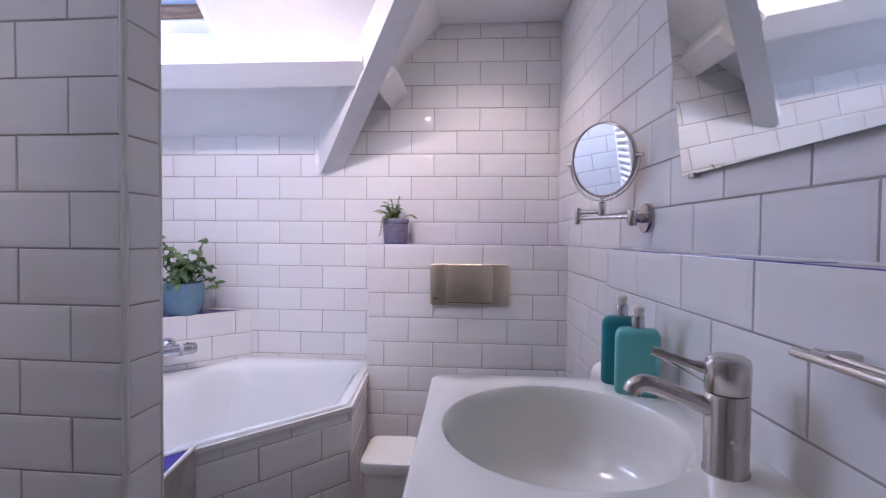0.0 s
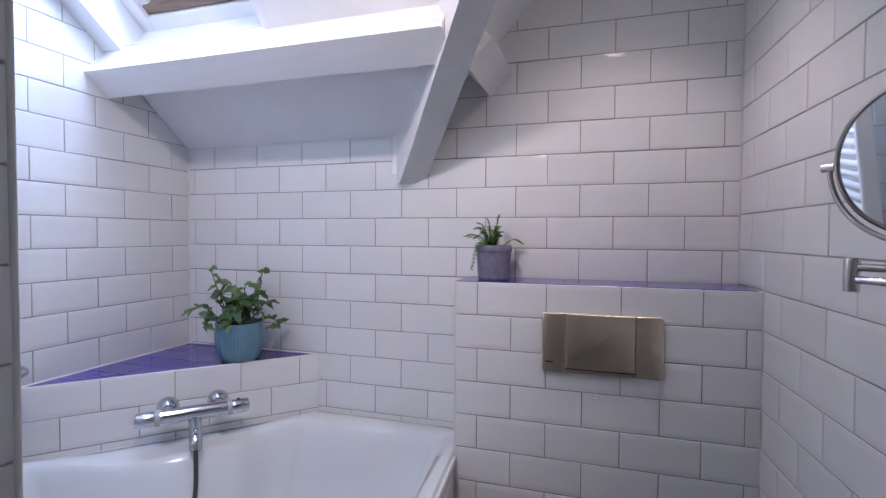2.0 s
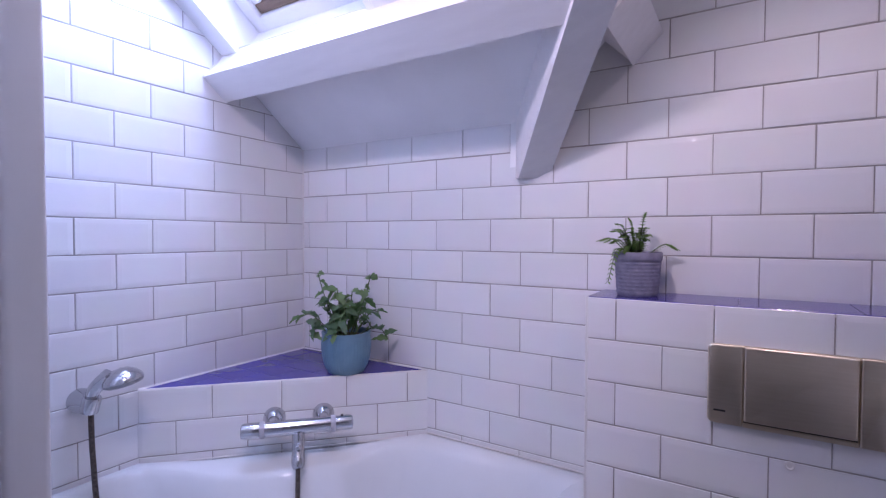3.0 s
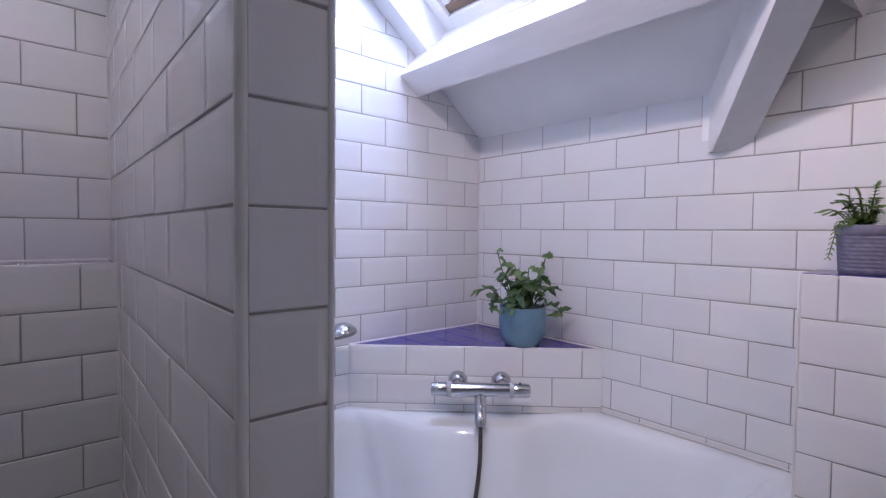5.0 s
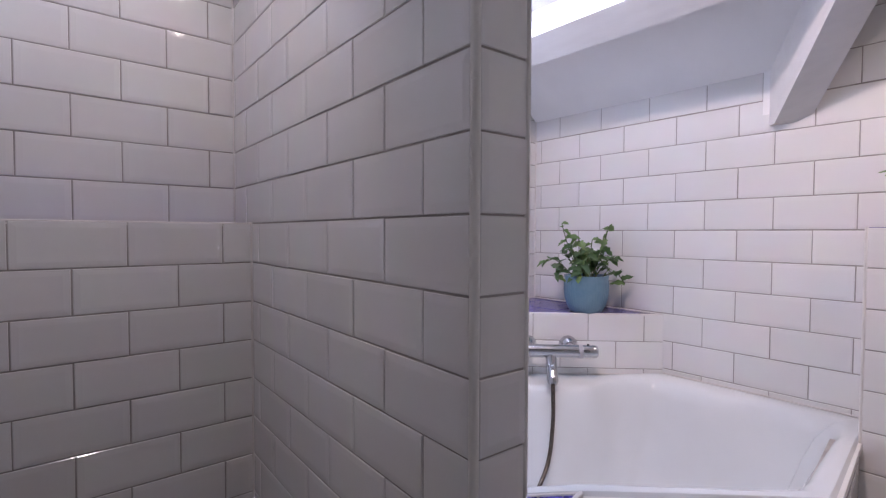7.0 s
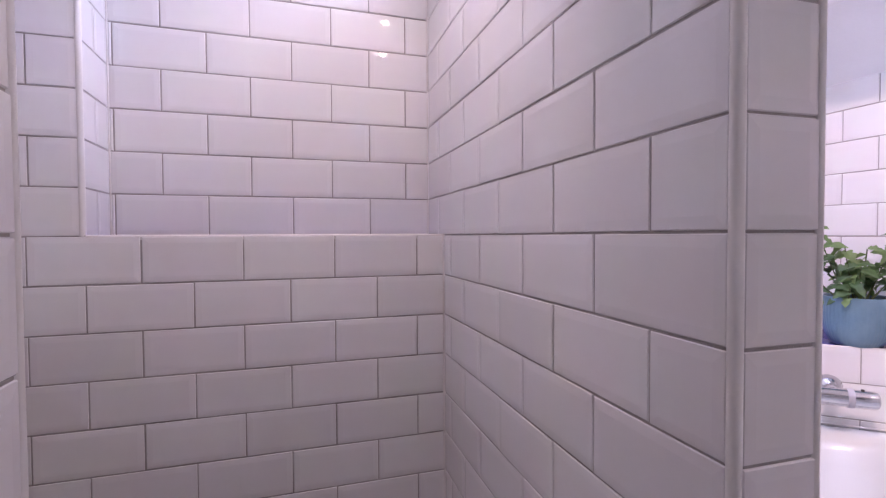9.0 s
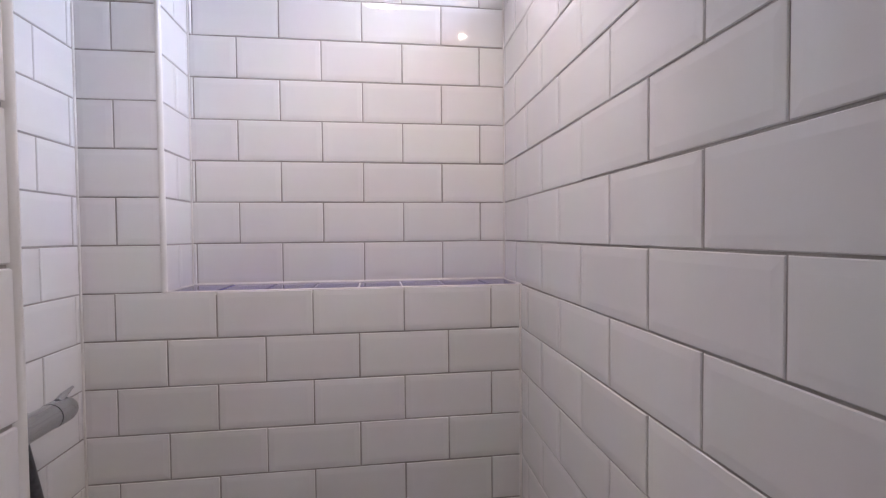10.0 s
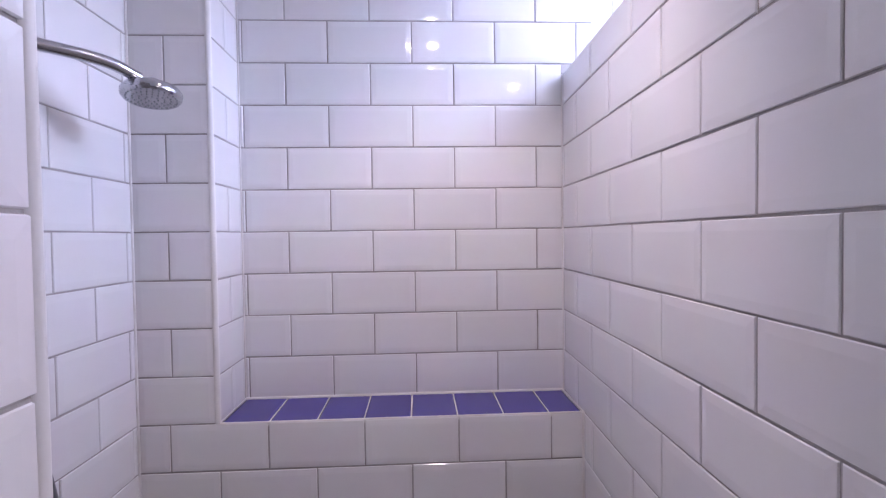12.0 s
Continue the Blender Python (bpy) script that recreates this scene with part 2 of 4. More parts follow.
def clip_poly(poly, a, b):
    """The part of a polygon to the left of the line from a to b."""
    out = []
    ex, ey = b[0] - a[0], b[1] - a[1]

    def side(p):
        return ex * (p[1] - a[1]) - ey * (p[0] - a[0])
    for i, p in enumerate(poly):
        q = poly[(i + 1) % len(poly)]
        sp, sq = side(p), side(q)
        if sp >= 0:
            out.append(p)
        if sp * sq < 0:
            t = sp / (sp - sq)
            out.append((p[0] + t * (q[0] - p[0]), p[1] + t * (q[1] - p[1])))
    return out


def inset_poly(poly, d):
    """A convex polygon, smaller by d all round; None where nothing is left."""
    out = list(poly)
    n = len(poly)
    for i in range(n):
        a, b = poly[i], poly[(i + 1) % n]
        ln = math.hypot(b[0] - a[0], b[1] - a[1])
        if ln < 1e-6:
            continue
        nx, ny = -(b[1] - a[1]) / ln * d, (b[0] - a[0]) / ln * d
        out = clip_poly(out, (a[0] + nx, a[1] + ny), (b[0] + nx, b[1] + ny))
        if len(out) < 3:
            return None
    return out


def tidy(poly):
    out = []
    for p in poly:
        if not out or math.hypot(p[0] - out[-1][0], p[1] - out[-1][1]) > 1e-4:
            out.append(p)
    while len(out) > 1 and math.hypot(out[0][0] - out[-1][0], out[0][1] - out[-1][1]) < 1e-4:
        out.pop()
    return out


def area_of(poly):
    return 0.5 * sum(p[0] * q[1] - q[0] * p[1] for p, q in zip(poly, poly[1:] + poly[:1]))


def tile_mesh(poly, material, bevel, drop):
    """A glazed tile with a bevelled margin; local x along, z up, the face towards -y."""
    key = (tuple((round(a, 4), round(b, 4)) for a, b in poly), material.name)
    if key in tile_store:
        return tile_store[key]
    bm = bmesh.new()
    margin = bevel
    top = inset_poly(poly, margin)
    while (not top or len(top) != len(poly)) and margin > 0.001:
        margin *= 0.5
        top = inset_poly(poly, margin)
    lip = inset_poly(poly, 0.0011)
    if not lip or len(lip) != len(poly):
        lip = poly
    rings = [(poly, 0.007), (poly, drop + 0.0012), (lip, drop)]
    if top and len(top) == len(poly):
        rings.append((top, 0.0))
    made = [[bm.verts.new((a, dep, b)) for a, b in ring] for ring, dep in rings]
    n = len(poly)
    for r, s in zip(made, made[1:]):
        for i in range(n):
            bm.faces.new((r[i], r[(i + 1) % n], s[(i + 1) % n], s[i]))
    bm.faces.new(made[-1])
    me = bpy.data.meshes.new("tile")
    bm.to_mesh(me)
    bm.free()
    me.materials.append(material)
    tile_store[key] = me
    return me


def tile_field(parent, origin, u, v, region, u0, v0, odd=0, material=None, w=PITCH, h=COURSE, bond=0.5, joint=JOINT, bevel=0.013, drop=0.0008, name="tile", rng=None):
    """Tiles over a convex region (counter-clockwise, in the wall's u and v). Courses start at v0; in courses of even number
    (or odd, with odd=1) upright joints stand at u0 plus whole tiles, in the others half a tile on."""
    u, v = Vector(u).normalized(), Vector(v).normalized()
    turn = Matrix((u, v.cross(u), v)).transposed().to_4x4()
    rng = rng or random.Random(7)
    lo_u, hi_u = min(p[0] for p in region), max(p[0] for p in region)
    lo_v, hi_v = min(p[1] for p in region), max(p[1] for p in region)
    made = []
    for r in range(math.floor((lo_v - v0) / h), math.ceil((hi_v - v0) / h)):
        shift = u0 + (bond * w if (r + odd) % 2 else 0.0)
        for c in range(math.floor((lo_u - shift) / w), math.ceil((hi_u - shift) / w)):
            a, b = shift + c * w, v0 + r * h
            poly = [(a, b), (a + w, b), (a + w, b + h), (a, b + h)]
            for p, q in zip(region, region[1:] + region[:1]):
                poly = clip_poly(poly, p, q)
                if len(poly) < 3:
                    break
            if len(poly) < 3:
                continue
            poly = tidy(poly)
            if len(poly) < 3 or area_of(poly) < 0.00012:
                continue
            poly = inset_poly(poly, joint / 2)
            if not poly:
                continue
            poly = tidy(poly)
            if len(poly) < 3 or area_of(poly) < 0.00005:
                continue
            local = [(p[0] - a, p[1] - b) for p in poly]
            ob = new(name, tile_mesh(local, material or M_TILE, bevel, drop))
            jit = pose(rng.gauss(0, 0.0002), rng.gauss(0, 0.00025), rng.gauss(0, 0.0002), rng.gauss(0, 0.10), 0, rng.gauss(0, 0.07))
            ob.matrix_world = Matrix.Translation(Vector(origin) + u * a + v * b) @ turn @ jit
            ob.parent = parent
            made.append(ob)
    return made


def rect(a, b, c, d):
    return [(a, c), (b, c), (b, d), (a, d)]


def wall(name, bm, label, material=None):
    return tagged(part(name, bm, material or M_GROUT), label, "wall", "", "structure")

# ------------------------------------------------------------------ the room: walls, floor, roof
ZL = 1.12                                      # ledge height; tile courses run through it
YS, YS2 = 0.796, 0.874                         # corner of the shower and back of its screen wall
XF = -1.450                                    # lower wall of the shower
YSL = -0.152                                   # side wall of the shower
YP = 1.938                                     # cistern box
XP = -0.412
CEIL = 2.22
ZD = 1.121                                     # ledge behind the basin
ZT = 0.800                                     # blue corner ledge
LOWC = 2.09
D = 0.0026                                     # tile faces stand proud of the joints
Z = (0, 0, 1)

floor = tagged(part("floor", box(-1.80, 0.75, -1.45, 2.40, -0.15, 0.0), M_FLOOR), "grey floor of the bathroom", "floor", "", "structure")

def joint_strip(p, q, r=0.004):
    """A white sealed joint along an inner corner."""
    return tagged(part("sealant", tube([p, q], r, 8), M_GROUT_WHITE), "white silicone seal in a tile corner", "trim", "white seals", "structure")



# back wall under the roof slope
back = wall("wall_north", prism([(-1.80, 0), (0.70, 0), (0.70, 2.40), (0.20, 2.40), (-0.61, 1.62), (-1.80, 1.62)], YB + D, YB + 0.14, 'y'),
            "white metro-tiled back wall under a sloping roof")
tile_field(back, (0, YB, 0), (1, 0, 0), Z, rect(XL, 0.394, 1.109, 1.515), -1.172, 1.4145)
tile_field(back, (0, YB, 0), (1, 0, 0), Z, rect(XL, XP, 0.52, 1.109), -1.172, 1.4145)
tile_field(back, (0, YB, 0), (1, 0, 0), Z, rect(XL, -0.700, 1.515, 1.606), -1.172, 1.4145)
tile_field(back, (0, YB, 0), (1, 0, 0), Z, [(-0.64, 1.515), (0.394, 1.515), (0.394, LOWC), (-0.135, LOWC), (-0.61, 1.605)], -1.172, 1.4145)

# left wall along bath and shower niche
left = wall("wall_west", box(XL - 0.14, XL - D, -0.30, 2.40, 0, 2.40), "white metro-tiled wall beside the corner bath and shower")
tile_field(left, (XL, 0, 0), (0, 1, 0), Z, [(YS2, 0.52), (YB, 0.52), (YB, 1.606), (1.31, 2.22), (YS2, 2.22)], 1.8425, 1.3065)
tile_field(left, (XL, 0, 0), (0, 1, 0), Z, rect(0.015, YS + 0.004, ZL, CEIL), 0.4305, 1.323)
tile_field(left, (XL, 0, 0), (0, 1, 0), Z, rect(YS, 0.900, 1.9315, CEIL), 0.4305, 1.323)

# lower shower wall with the pier beside the niche
low = wall("wall_shower", box(XL - 0.003, XF - D, YSL - 0.1, YS, 0, ZL - 0.008), "white metro-tiled lower wall of the shower with a ledge")
part("pier", box(XL - 0.003, XF - D, YSL - 0.1, 0.015 - D, ZL - 0.008, CEIL), M_GROUT, low)
tile_field(low, (XF, 0, 0), (0, 1, 0), Z, rect(YSL, YS, 0.0, ZL), 0.116, 1.0185)
tile_field(low, (XF, 0, 0), (0, 1, 0), Z, rect(YSL, 0.008, ZL, CEIL), -0.08, 1.0185)
tile_field(low, (0, 0.015, 0), (-1, 0, 0), Z, rect(-XF + 0.004, -XL, ZL, CEIL), 1.53, 1.0185, odd=1)
tile_field(low, (0, 0, ZL), (1, 0, 0), (0, 1, 0), rect(XL, XF - 0.006, 0.015, YS), -1.80, 0.0130, material=M_BLUE, w=0.40, h=COURSE, bond=0, bevel=0.004, drop=0.0012)

part("bed", box(XL, XF - 0.004, 0.015, YS, ZL - 0.008, ZL - 0.003), M_GROUT_WHITE, low)

# side wall of the shower
side_w = wall("wall_shower_side", box(-1.75, -0.700, YSL - 0.14, YSL - D, 0, CEIL), "white metro-tiled side wall of the shower")
tile_field(side_w, (0, YSL, 0), (-1, 0, 0), Z, rect(0.75, -XF, 0, CEIL), 1.332, 1.0185, odd=1)

# stub wall at the shower's entrance
stub = wall("wall_shower_stub", box(-0.700 + D, -0.605 - D, -1.45, 0.231 - D, 0, CEIL), "white metro-tiled stub wall at the shower entrance")
tile_field(stub, (0, 0.231, 0), (-1, 0, 0), Z, rect(0.613, 0.692, 0, CEIL), 0.40, 1.0185, w=0.5, bond=0)
tile_field(stub, (-0.605, 0, 0), (0, 1, 0), Z, rect(-0.90, 0.223, 0.30, CEIL), 0.13, 1.0185)

# screen wall between bath and shower, a little out of square
SU = Vector((0.865, -0.022, 0)).normalized()
SN = Vector((0, 0, 1)).cross(SU)
SO = Vector((XF, YS, 0))
SLEN, STHICK, STOP = 0.871, 0.098, 1.905       # length from the shower's back wall, thickness, height


def on_screen(u, off, z):
    """A point at the screen wall: u metres from the shower's back wall, off metres into its thickness."""
    return SO + SU * u + SN * off + Vector((0, 0, z))


SM = Matrix.Translation(SO) @ Matrix((SU, SN, Vector((0, 0, 1)))).transposed().to_4x4()
bm_s = box(XL - XF, SLEN - D, D, STHICK - D, 0, STOP - D)
bm_s.transform(SM)
screen = wall("wall_screen", bm_s, "white metro-tiled screen wall between bath and shower")
tile_field(screen, SO, SU, Z, rect(0, SLEN - 0.009, 0.0, ZL), 0.764, ZL)
tile_field(screen, SO, SU, Z, rect(XL - XF, SLEN - 0.009, ZL, STOP), 0.764, ZL)
tile_field(screen, on_screen(SLEN, 0, 0), SN, Z, rect(0.009, STHICK - 0.004, 0.0, STOP), -0.20, ZL, w=0.5, bond=0)
tile_field(screen, on_screen(0, STHICK, 0), -SU, Z, rect(-SLEN, XF - XL, 0.52, STOP), -0.750, ZL)
tile_field(screen, SO + Vector((0, 0, STOP)), SU, SN, rect(XL - XF, SLEN, 0, STHICK), 0.750, -0.09, bond=0, h=0.3)

# cistern box behind the toilet wall
cis = wall("wall_cistern", box(XP + D, 0.45, YP + D, YB + D - 0.0005, 0, 1.115 - 0.008), "white metro-tiled cistern box with a blue ledge")
tile_field(cis, (0, YP, 0), (1, 0, 0), Z, rect(XP, 0.404, 0.0, 1.115), -0.342, 1.0145)
tile_field(cis, (XP, 0, 0), (0, -1, 0), Z, rect(-YB, -YP, 0.52, 1.115), -2.20, 1.0135)
tile_field(cis, (0, 0, 1.115), (1, 0, 0), (0, 1, 0), rect(XP, 0.396, YP + 0.006, YB), -0.30, YP - 0.02, material=M_BLUE, w=0.205, h=0.30, bond=0, bevel=0.002, drop=0.0001, joint=0.0008)

part("bed", box(XP + 0.004, 0.39, YP + 0.004, YB, 1.107, 1.112), M_GROUT_WHITE, cis)

# right wall, a little out of square, with a thicker lower part behind the basin
RU = Vector((0.05, -1, 0)).normalized()
RN = RU.cross(Vector((0, 0, 1)))
RO = Vector((0.394, YB, 0))


def on_right(u, z, off=0.0):
    """A point on the right wall: u metres from the back corner, off metres into the room."""
    return RO + RU * u + RN * off + Vector((0, 0, z))


def right_box(u0, u1, o0, o1, z0, z1, bevel=0.0):
    bm = box(u0, u1, o0, o1, z0, z1, bevel)
    bm.transform(Matrix.Translation(RO) @ Matrix((RU, RN, Vector((0, 0, 1)))).transposed().to_4x4())
    return bm


right = wall("wall_east", right_box(-0.05, 3.60, -0.16, -D, 0, 2.40), "white metro-tiled wall behind the basin")
tile_field(right, RO, RU, Z, rect(0, 0.90, 0.52, 1.1145), 0.19, 1.1145)
tile_field(right, RO, RU, Z, rect(0, 2.60, 1.1145, LOWC), 0.19, 1.1145)
ducts = wall("wall_duct", right_box(0.897 + D, 3.60, -D + 0.0003, 0.066 - D, 0, ZD - 0.008), "white metro-tiled half-height wall with a blue ledge")
tile_field(ducts, RO + RN * 0.066, RU, Z, rect(0.897, 2.50, 0.30, ZD), 1.097, 1.0245)
tile_field(ducts, RO + RU * 0.897, -RN, Z, rect(-0.066, 0, 0.30, ZD), -0.40, 1.0245, w=0.5, bond=0)
tile_field(ducts, RO + Vector((0, 0, ZD)), RU, -RN, rect(0.897, 2.50, -0.062, 0), 0.95, -0.10, material=M_BLUE, w=0.205, h=0.2, bond=0, bevel=0.002, drop=0.0003, joint=0.0014)

part("bed", right_box(0.901, 3.60, 0, 0.062, ZD - 0.008, ZD - 0.003), M_GROUT_WHITE, ducts)

joint_strip(on_right(0.90, ZD, 0.001), on_right(2.50, ZD, 0.001), 0.003)

# walls that close the room behind the camera
south = wall("wall_south", box(-1.80, 0.75, -1.45, -1.30, 0, 2.40), "plain white wall behind the entrance", M_PLASTER)
shaft = wall("wall_shaft", box(-1.80, -0.75, -1.30, YSL - 0.14, 0, 2.40), "plain white wall beside the shower", M_PLASTER)

# white corner trims
def corner_trim(x, y, z0, z1, r=0.0085):
    bm = lathe([(r, z0), (r, z1)], 14)
    bm.transform(Matrix.Translation((x, y, 0)))
    return tagged(part("corner_trim", bm, M_TRIM, smooth=True), "white plastic tile edge trim", "trim", "tile edge trims", "structure")


tp_ = on_screen(SLEN - 0.006, 0.006, 0)
corner_trim(tp_.x, tp_.y, 0, STOP, 0.0066)
tp_ = on_screen(SLEN - 0.003, STHICK - 0.003, 0)
corner_trim(tp_.x, tp_.y, 0, STOP, 0.0045)
corner_trim(XF - 0.005, 0.010, ZL, CEIL, 0.0065)
corner_trim(-0.694, 0.225, 0, CEIL, 0.007)
corner_trim(-0.611, 0.225, 0, CEIL, 0.007)
corner_trim(XP + 0.002, YP + 0.002, 0.55, 1.115, 0.0035)


joint_strip((XF, YS, 0.3), (XF, YS, ZL), 0.0035)
joint_strip((XF, YSL, 0.3), (XF, YSL, CEIL), 0.003)
joint_strip((XL, 0.015, ZL), (XL, YS, ZL), 0.004)
joint_strip((XF, 0.015, ZL + 0.001), (XL, 0.015, ZL + 0.001), 0.002)
joint_strip((XF, YS, ZL + 0.001), (XL, YS, ZL + 0.001), 0.002)
joint_strip((XF - 0.004, 0.015, ZL - 0.001), (XF - 0.004, YS, ZL - 0.001), 0.0028)
joint_strip((XL, 0.015, ZL), (XL, 0.015, CEIL), 0.0024)
joint_strip(on_screen(XL - XF, 0, ZL), on_screen(XL - XF, 0, STOP), 0.0024)
joint_strip((XL, YB, ZT), (XL, YB, ZK), 0.0035)
joint_strip((0.394, YB, 1.115), (0.394, YB, LOWC), 0.002)
joint_strip((0.403, YP, 0.45), (0.403, YP, 1.115), 0.002)

# roof ---------------------------------------------------------------
NA = Vector((0, SLOPE, 1)).normalized()        # outward, main roof
OX0, OX1, OY0, OY1 = -1.535, -0.960, 0.98, 1.790


def roof_slab(x0, x1, y0, y1, lo=0.0, hi=0.16):
    bm = bmesh.new()
    vs = []
    for h in (lo, hi):
        for x, y in ((x0, y0), (x1, y0), (x1, y1), (x0, y1)):
            vs.append(bm.verts.new(Vector((x, y, roof_z(y))) + NA * h))
    for f in ((0, 1, 2, 3), (4, 5, 6, 7), (0, 1, 5, 4), (1, 2, 6, 5), (2, 3, 7, 6), (3, 0, 4, 7)):
        bm.faces.new([vs[i] for i in f])
    return bm


YTOP = YB - (CEIL - ZK) / SLOPE
XV, YV = -0.61, YB - (LOWC - ZK) / SLOPE       # foot of the valley; where it meets the low ceiling
XLOW = XV + (LOWC - ZK) / SLOPE_B


def plan_slab(plan, height, thick=0.16):
    """A sloping slab over a plan outline."""
    bm = bmesh.new()
    lo = [bm.verts.new((x, y, height(x, y))) for x, y in plan]
    hi = [bm.verts.new((x, y, height(x, y) + thick)) for x, y in plan]
    bm.faces.new(lo[::-1])
    bm.faces.new(hi)
    for i in range(len(plan)):
        k = (i + 1) % len(plan)
        bm.faces.new((lo[i], lo[k], hi[k], hi[i]))
    return bm


roof = roof_slab(-1.80, OX0, 0.80, 2.30)
for slab in (roof_slab(OX0, OX1, OY1, 2.30), roof_slab(OX0, OX1, 0.80, OY0),
             plan_slab([(OX1, YTOP - 0.10), (0.75, YTOP - 0.10), (0.75, YV), (XLOW, YV), (XV, YB), (XV, 2.30), (OX1, 2.30)], lambda x, y: roof_z(y))):
    add(roof, slab)
tagged(part("ceiling_slope", roof, M_PLASTER), "white plastered sloping ceiling with a roof window", "ceiling", "", "structure")
# cross roof that rises to the right from the valley
tagged(part("ceiling_cross_slope", plan_slab([(XV, YB + 0.02), (XV, YB), (XLOW, YV), (XLOW, YB + 0.02)], lambda x, y: ZK + SLOPE_B * (x - XV)), M_PLASTER),
       "white plastered slope of the cross roof", "ceiling", "", "structure")
tagged(part("ceiling_low", box(XLOW, 0.62, YV, YB + 0.02, LOWC, LOWC + 0.14), M_PLASTER), "low white flat ceiling by the back wall", "ceiling", "", "structure")
tagged(part("plaster_infill", box(-0.699, -0.60, YB - 0.001, YB + 0.02, 1.470, 1.62), M_PLASTER), "white plaster beside the valley rafter", "wall", "", "structure")
# flat ceiling; open below the roof window
flat = box(-1.80, 0.75, -1.45, 0.80, CEIL, CEIL + 0.12)
add(flat, box(OX1, 0.75, 0.80, YTOP, CEIL, CEIL + 0.12))
tagged(part("ceiling", flat, M_PLASTER), "white flat ceiling", "ceiling", "", "structure")
tagged(part("ceiling_upper", box(-1.80, OX1 + 0.1, 0.55, 1.3, 2.66, 2.75), M_PLASTER), "white closing panel above the roof window", "ceiling", "", "structure")

# roof window
win = thing("window_1", "open-lit roof window in a white reveal", "window", "structure", at=(-1.25, 1.40, roof_z(1.40)))


def in_slope(x0, x1, s0, s1, h0, h1, bevel=0.0):
    """A box in the plane of the main roof: s runs up the slope from the knee, h outward."""
    up = Vector((0, -1, SLOPE)).normalized()
    bm = box(x0, x1, s0, s1, h0, h1, bevel)
    m = Matrix((Vector((1, 0, 0)), up, NA)).transposed().to_4x4()
    bm.transform(Matrix.Translation((0, YB, ZK)) @ m)
    return bm


def s_at(y):
    return (YB - y) * math.sqrt(1 + SLOPE * SLOPE)


SA, SB = s_at(OY1), s_at(OY0)
part("reveal_side", in_slope(OX0 - 0.02, OX0 + 0.003, SA, SB, -0.002, 0.17), M_PLASTER, win)
part("reveal_side", in_slope(OX1 - 0.003, OX1 + 0.02, SA, SB, -0.002, 0.17), M_PLASTER, win)
part("reveal_sill", in_slope(OX0 - 0.02, OX1 + 0.02, SA - 0.02, SA + 0.003, -0.002, 0.17), M_PLASTER, win)
part("reveal_head", in_slope(OX0 - 0.02, OX1 + 0.02, SB - 0.003, SB + 0.02, -0.002, 0.17), M_PLASTER, win)
part("window_frame", in_slope(OX0 + 0.004, OX0 + 0.055, SA, SB, 0.125, 0.175, 0.004), M_BEAM, win)
part("window_frame", in_slope(OX1 - 0.055, OX1 - 0.004, SA, SB, 0.125, 0.175, 0.004), M_BEAM, win)
part("window_frame", in_slope(OX0 + 0.055, OX1 - 0.055, SA, SA + 0.05, 0.125, 0.175, 0.004), M_BEAM, win)
part("window_frame", in_slope(OX0 + 0.055, OX1 - 0.055, SB - 0.05, SB, 0.125, 0.175, 0.004), M_BEAM, win)
part("sash", in_slope(OX0 + 0.056, OX1 - 0.056, SA + 0.052, SA + 0.085, 0.14, 0.19, 0.003), M_WOOD_DARK, win, "brown weathered wooden sash")
part("sash", in_slope(OX0 + 0.056, OX0 + 0.085, SA + 0.086, SB - 0.06, 0.14, 0.19, 0.003), M_BEAM, win)
part("sash", in_slope(OX1 - 0.085, OX1 - 0.056, SA + 0.086, SB - 0.06, 0.14, 0.19, 0.003), M_BEAM, win)
pane = part("pane", in_slope(OX0 + 0.08, OX1 - 0.08, SA + 0.08, SB - 0.06, 0.178, 0.182), M_PANE, win)
pane.visible_shadow = False

# beams: purlins at equal depth below both slopes, and the valley rafter between them
DEPTH = 0.115


def beam(name, bm, label):
    bmesh.ops.bevel(bm, geom=bm.edges[:], offset=0.004, segments=2, affect='EDGES')
    return tagged(part(name, bm, M_BEAM, smooth=True), label, "beam", "white roof beams", "structure")


beam("roof_beam", in_slope(XL, -0.385, s_at(1.853), s_at(1.775), -DEPTH, 0.02), "white painted purlin under the sloping ceiling")
nb = Vector((-SLOPE_B, 0, 1)).normalized()
upb = Vector((1, 0, SLOPE_B)).normalized()
bmP = box(0.092, 0.40, 0.0, 0.095, -DEPTH, 0.02)
mB = Matrix((Vector((0, 1, 0)), upb, nb)).transposed().to_4x4()
bmP.transform(Matrix.Translation((-0.62, 1.73, ZK)) @ mB @ Matrix.Translation((0, 0.275, 0)))
beam("roof_beam", bmP, "short white painted purlin under the cross slope")
# valley rafter
vd = Vector((0.30, -0.40, 0.34)).normalized()
vs_ = Vector((0.80, 0.60, 0.0)).normalized()
vn = vd.cross(vs_).normalized()
if vn.z < 0:
    vn = -vn
bmV = box(-0.057, 0.033, -0.25, 1.1, -0.14, 0.06)
bmV.transform(Matrix.Translation((-0.61, YB, ZK)) @ Matrix((vs_, vd, vn)).transposed().to_4x4())
geo = bmV.verts[:] + bmV.edges[:] + bmV.faces[:]
bmesh.ops.bisect_plane(bmV, geom=geo, plane_co=(0, YB + 0.02, 0), plane_no=(0, 1, 0), clear_outer=True)
bmesh.ops.holes_fill(bmV, edges=[e for e in bmV.edges if e.is_boundary])
foot = min(v.co.z for v in bmV.verts) + 0.045
geo = bmV.verts[:] + bmV.edges[:] + bmV.faces[:]
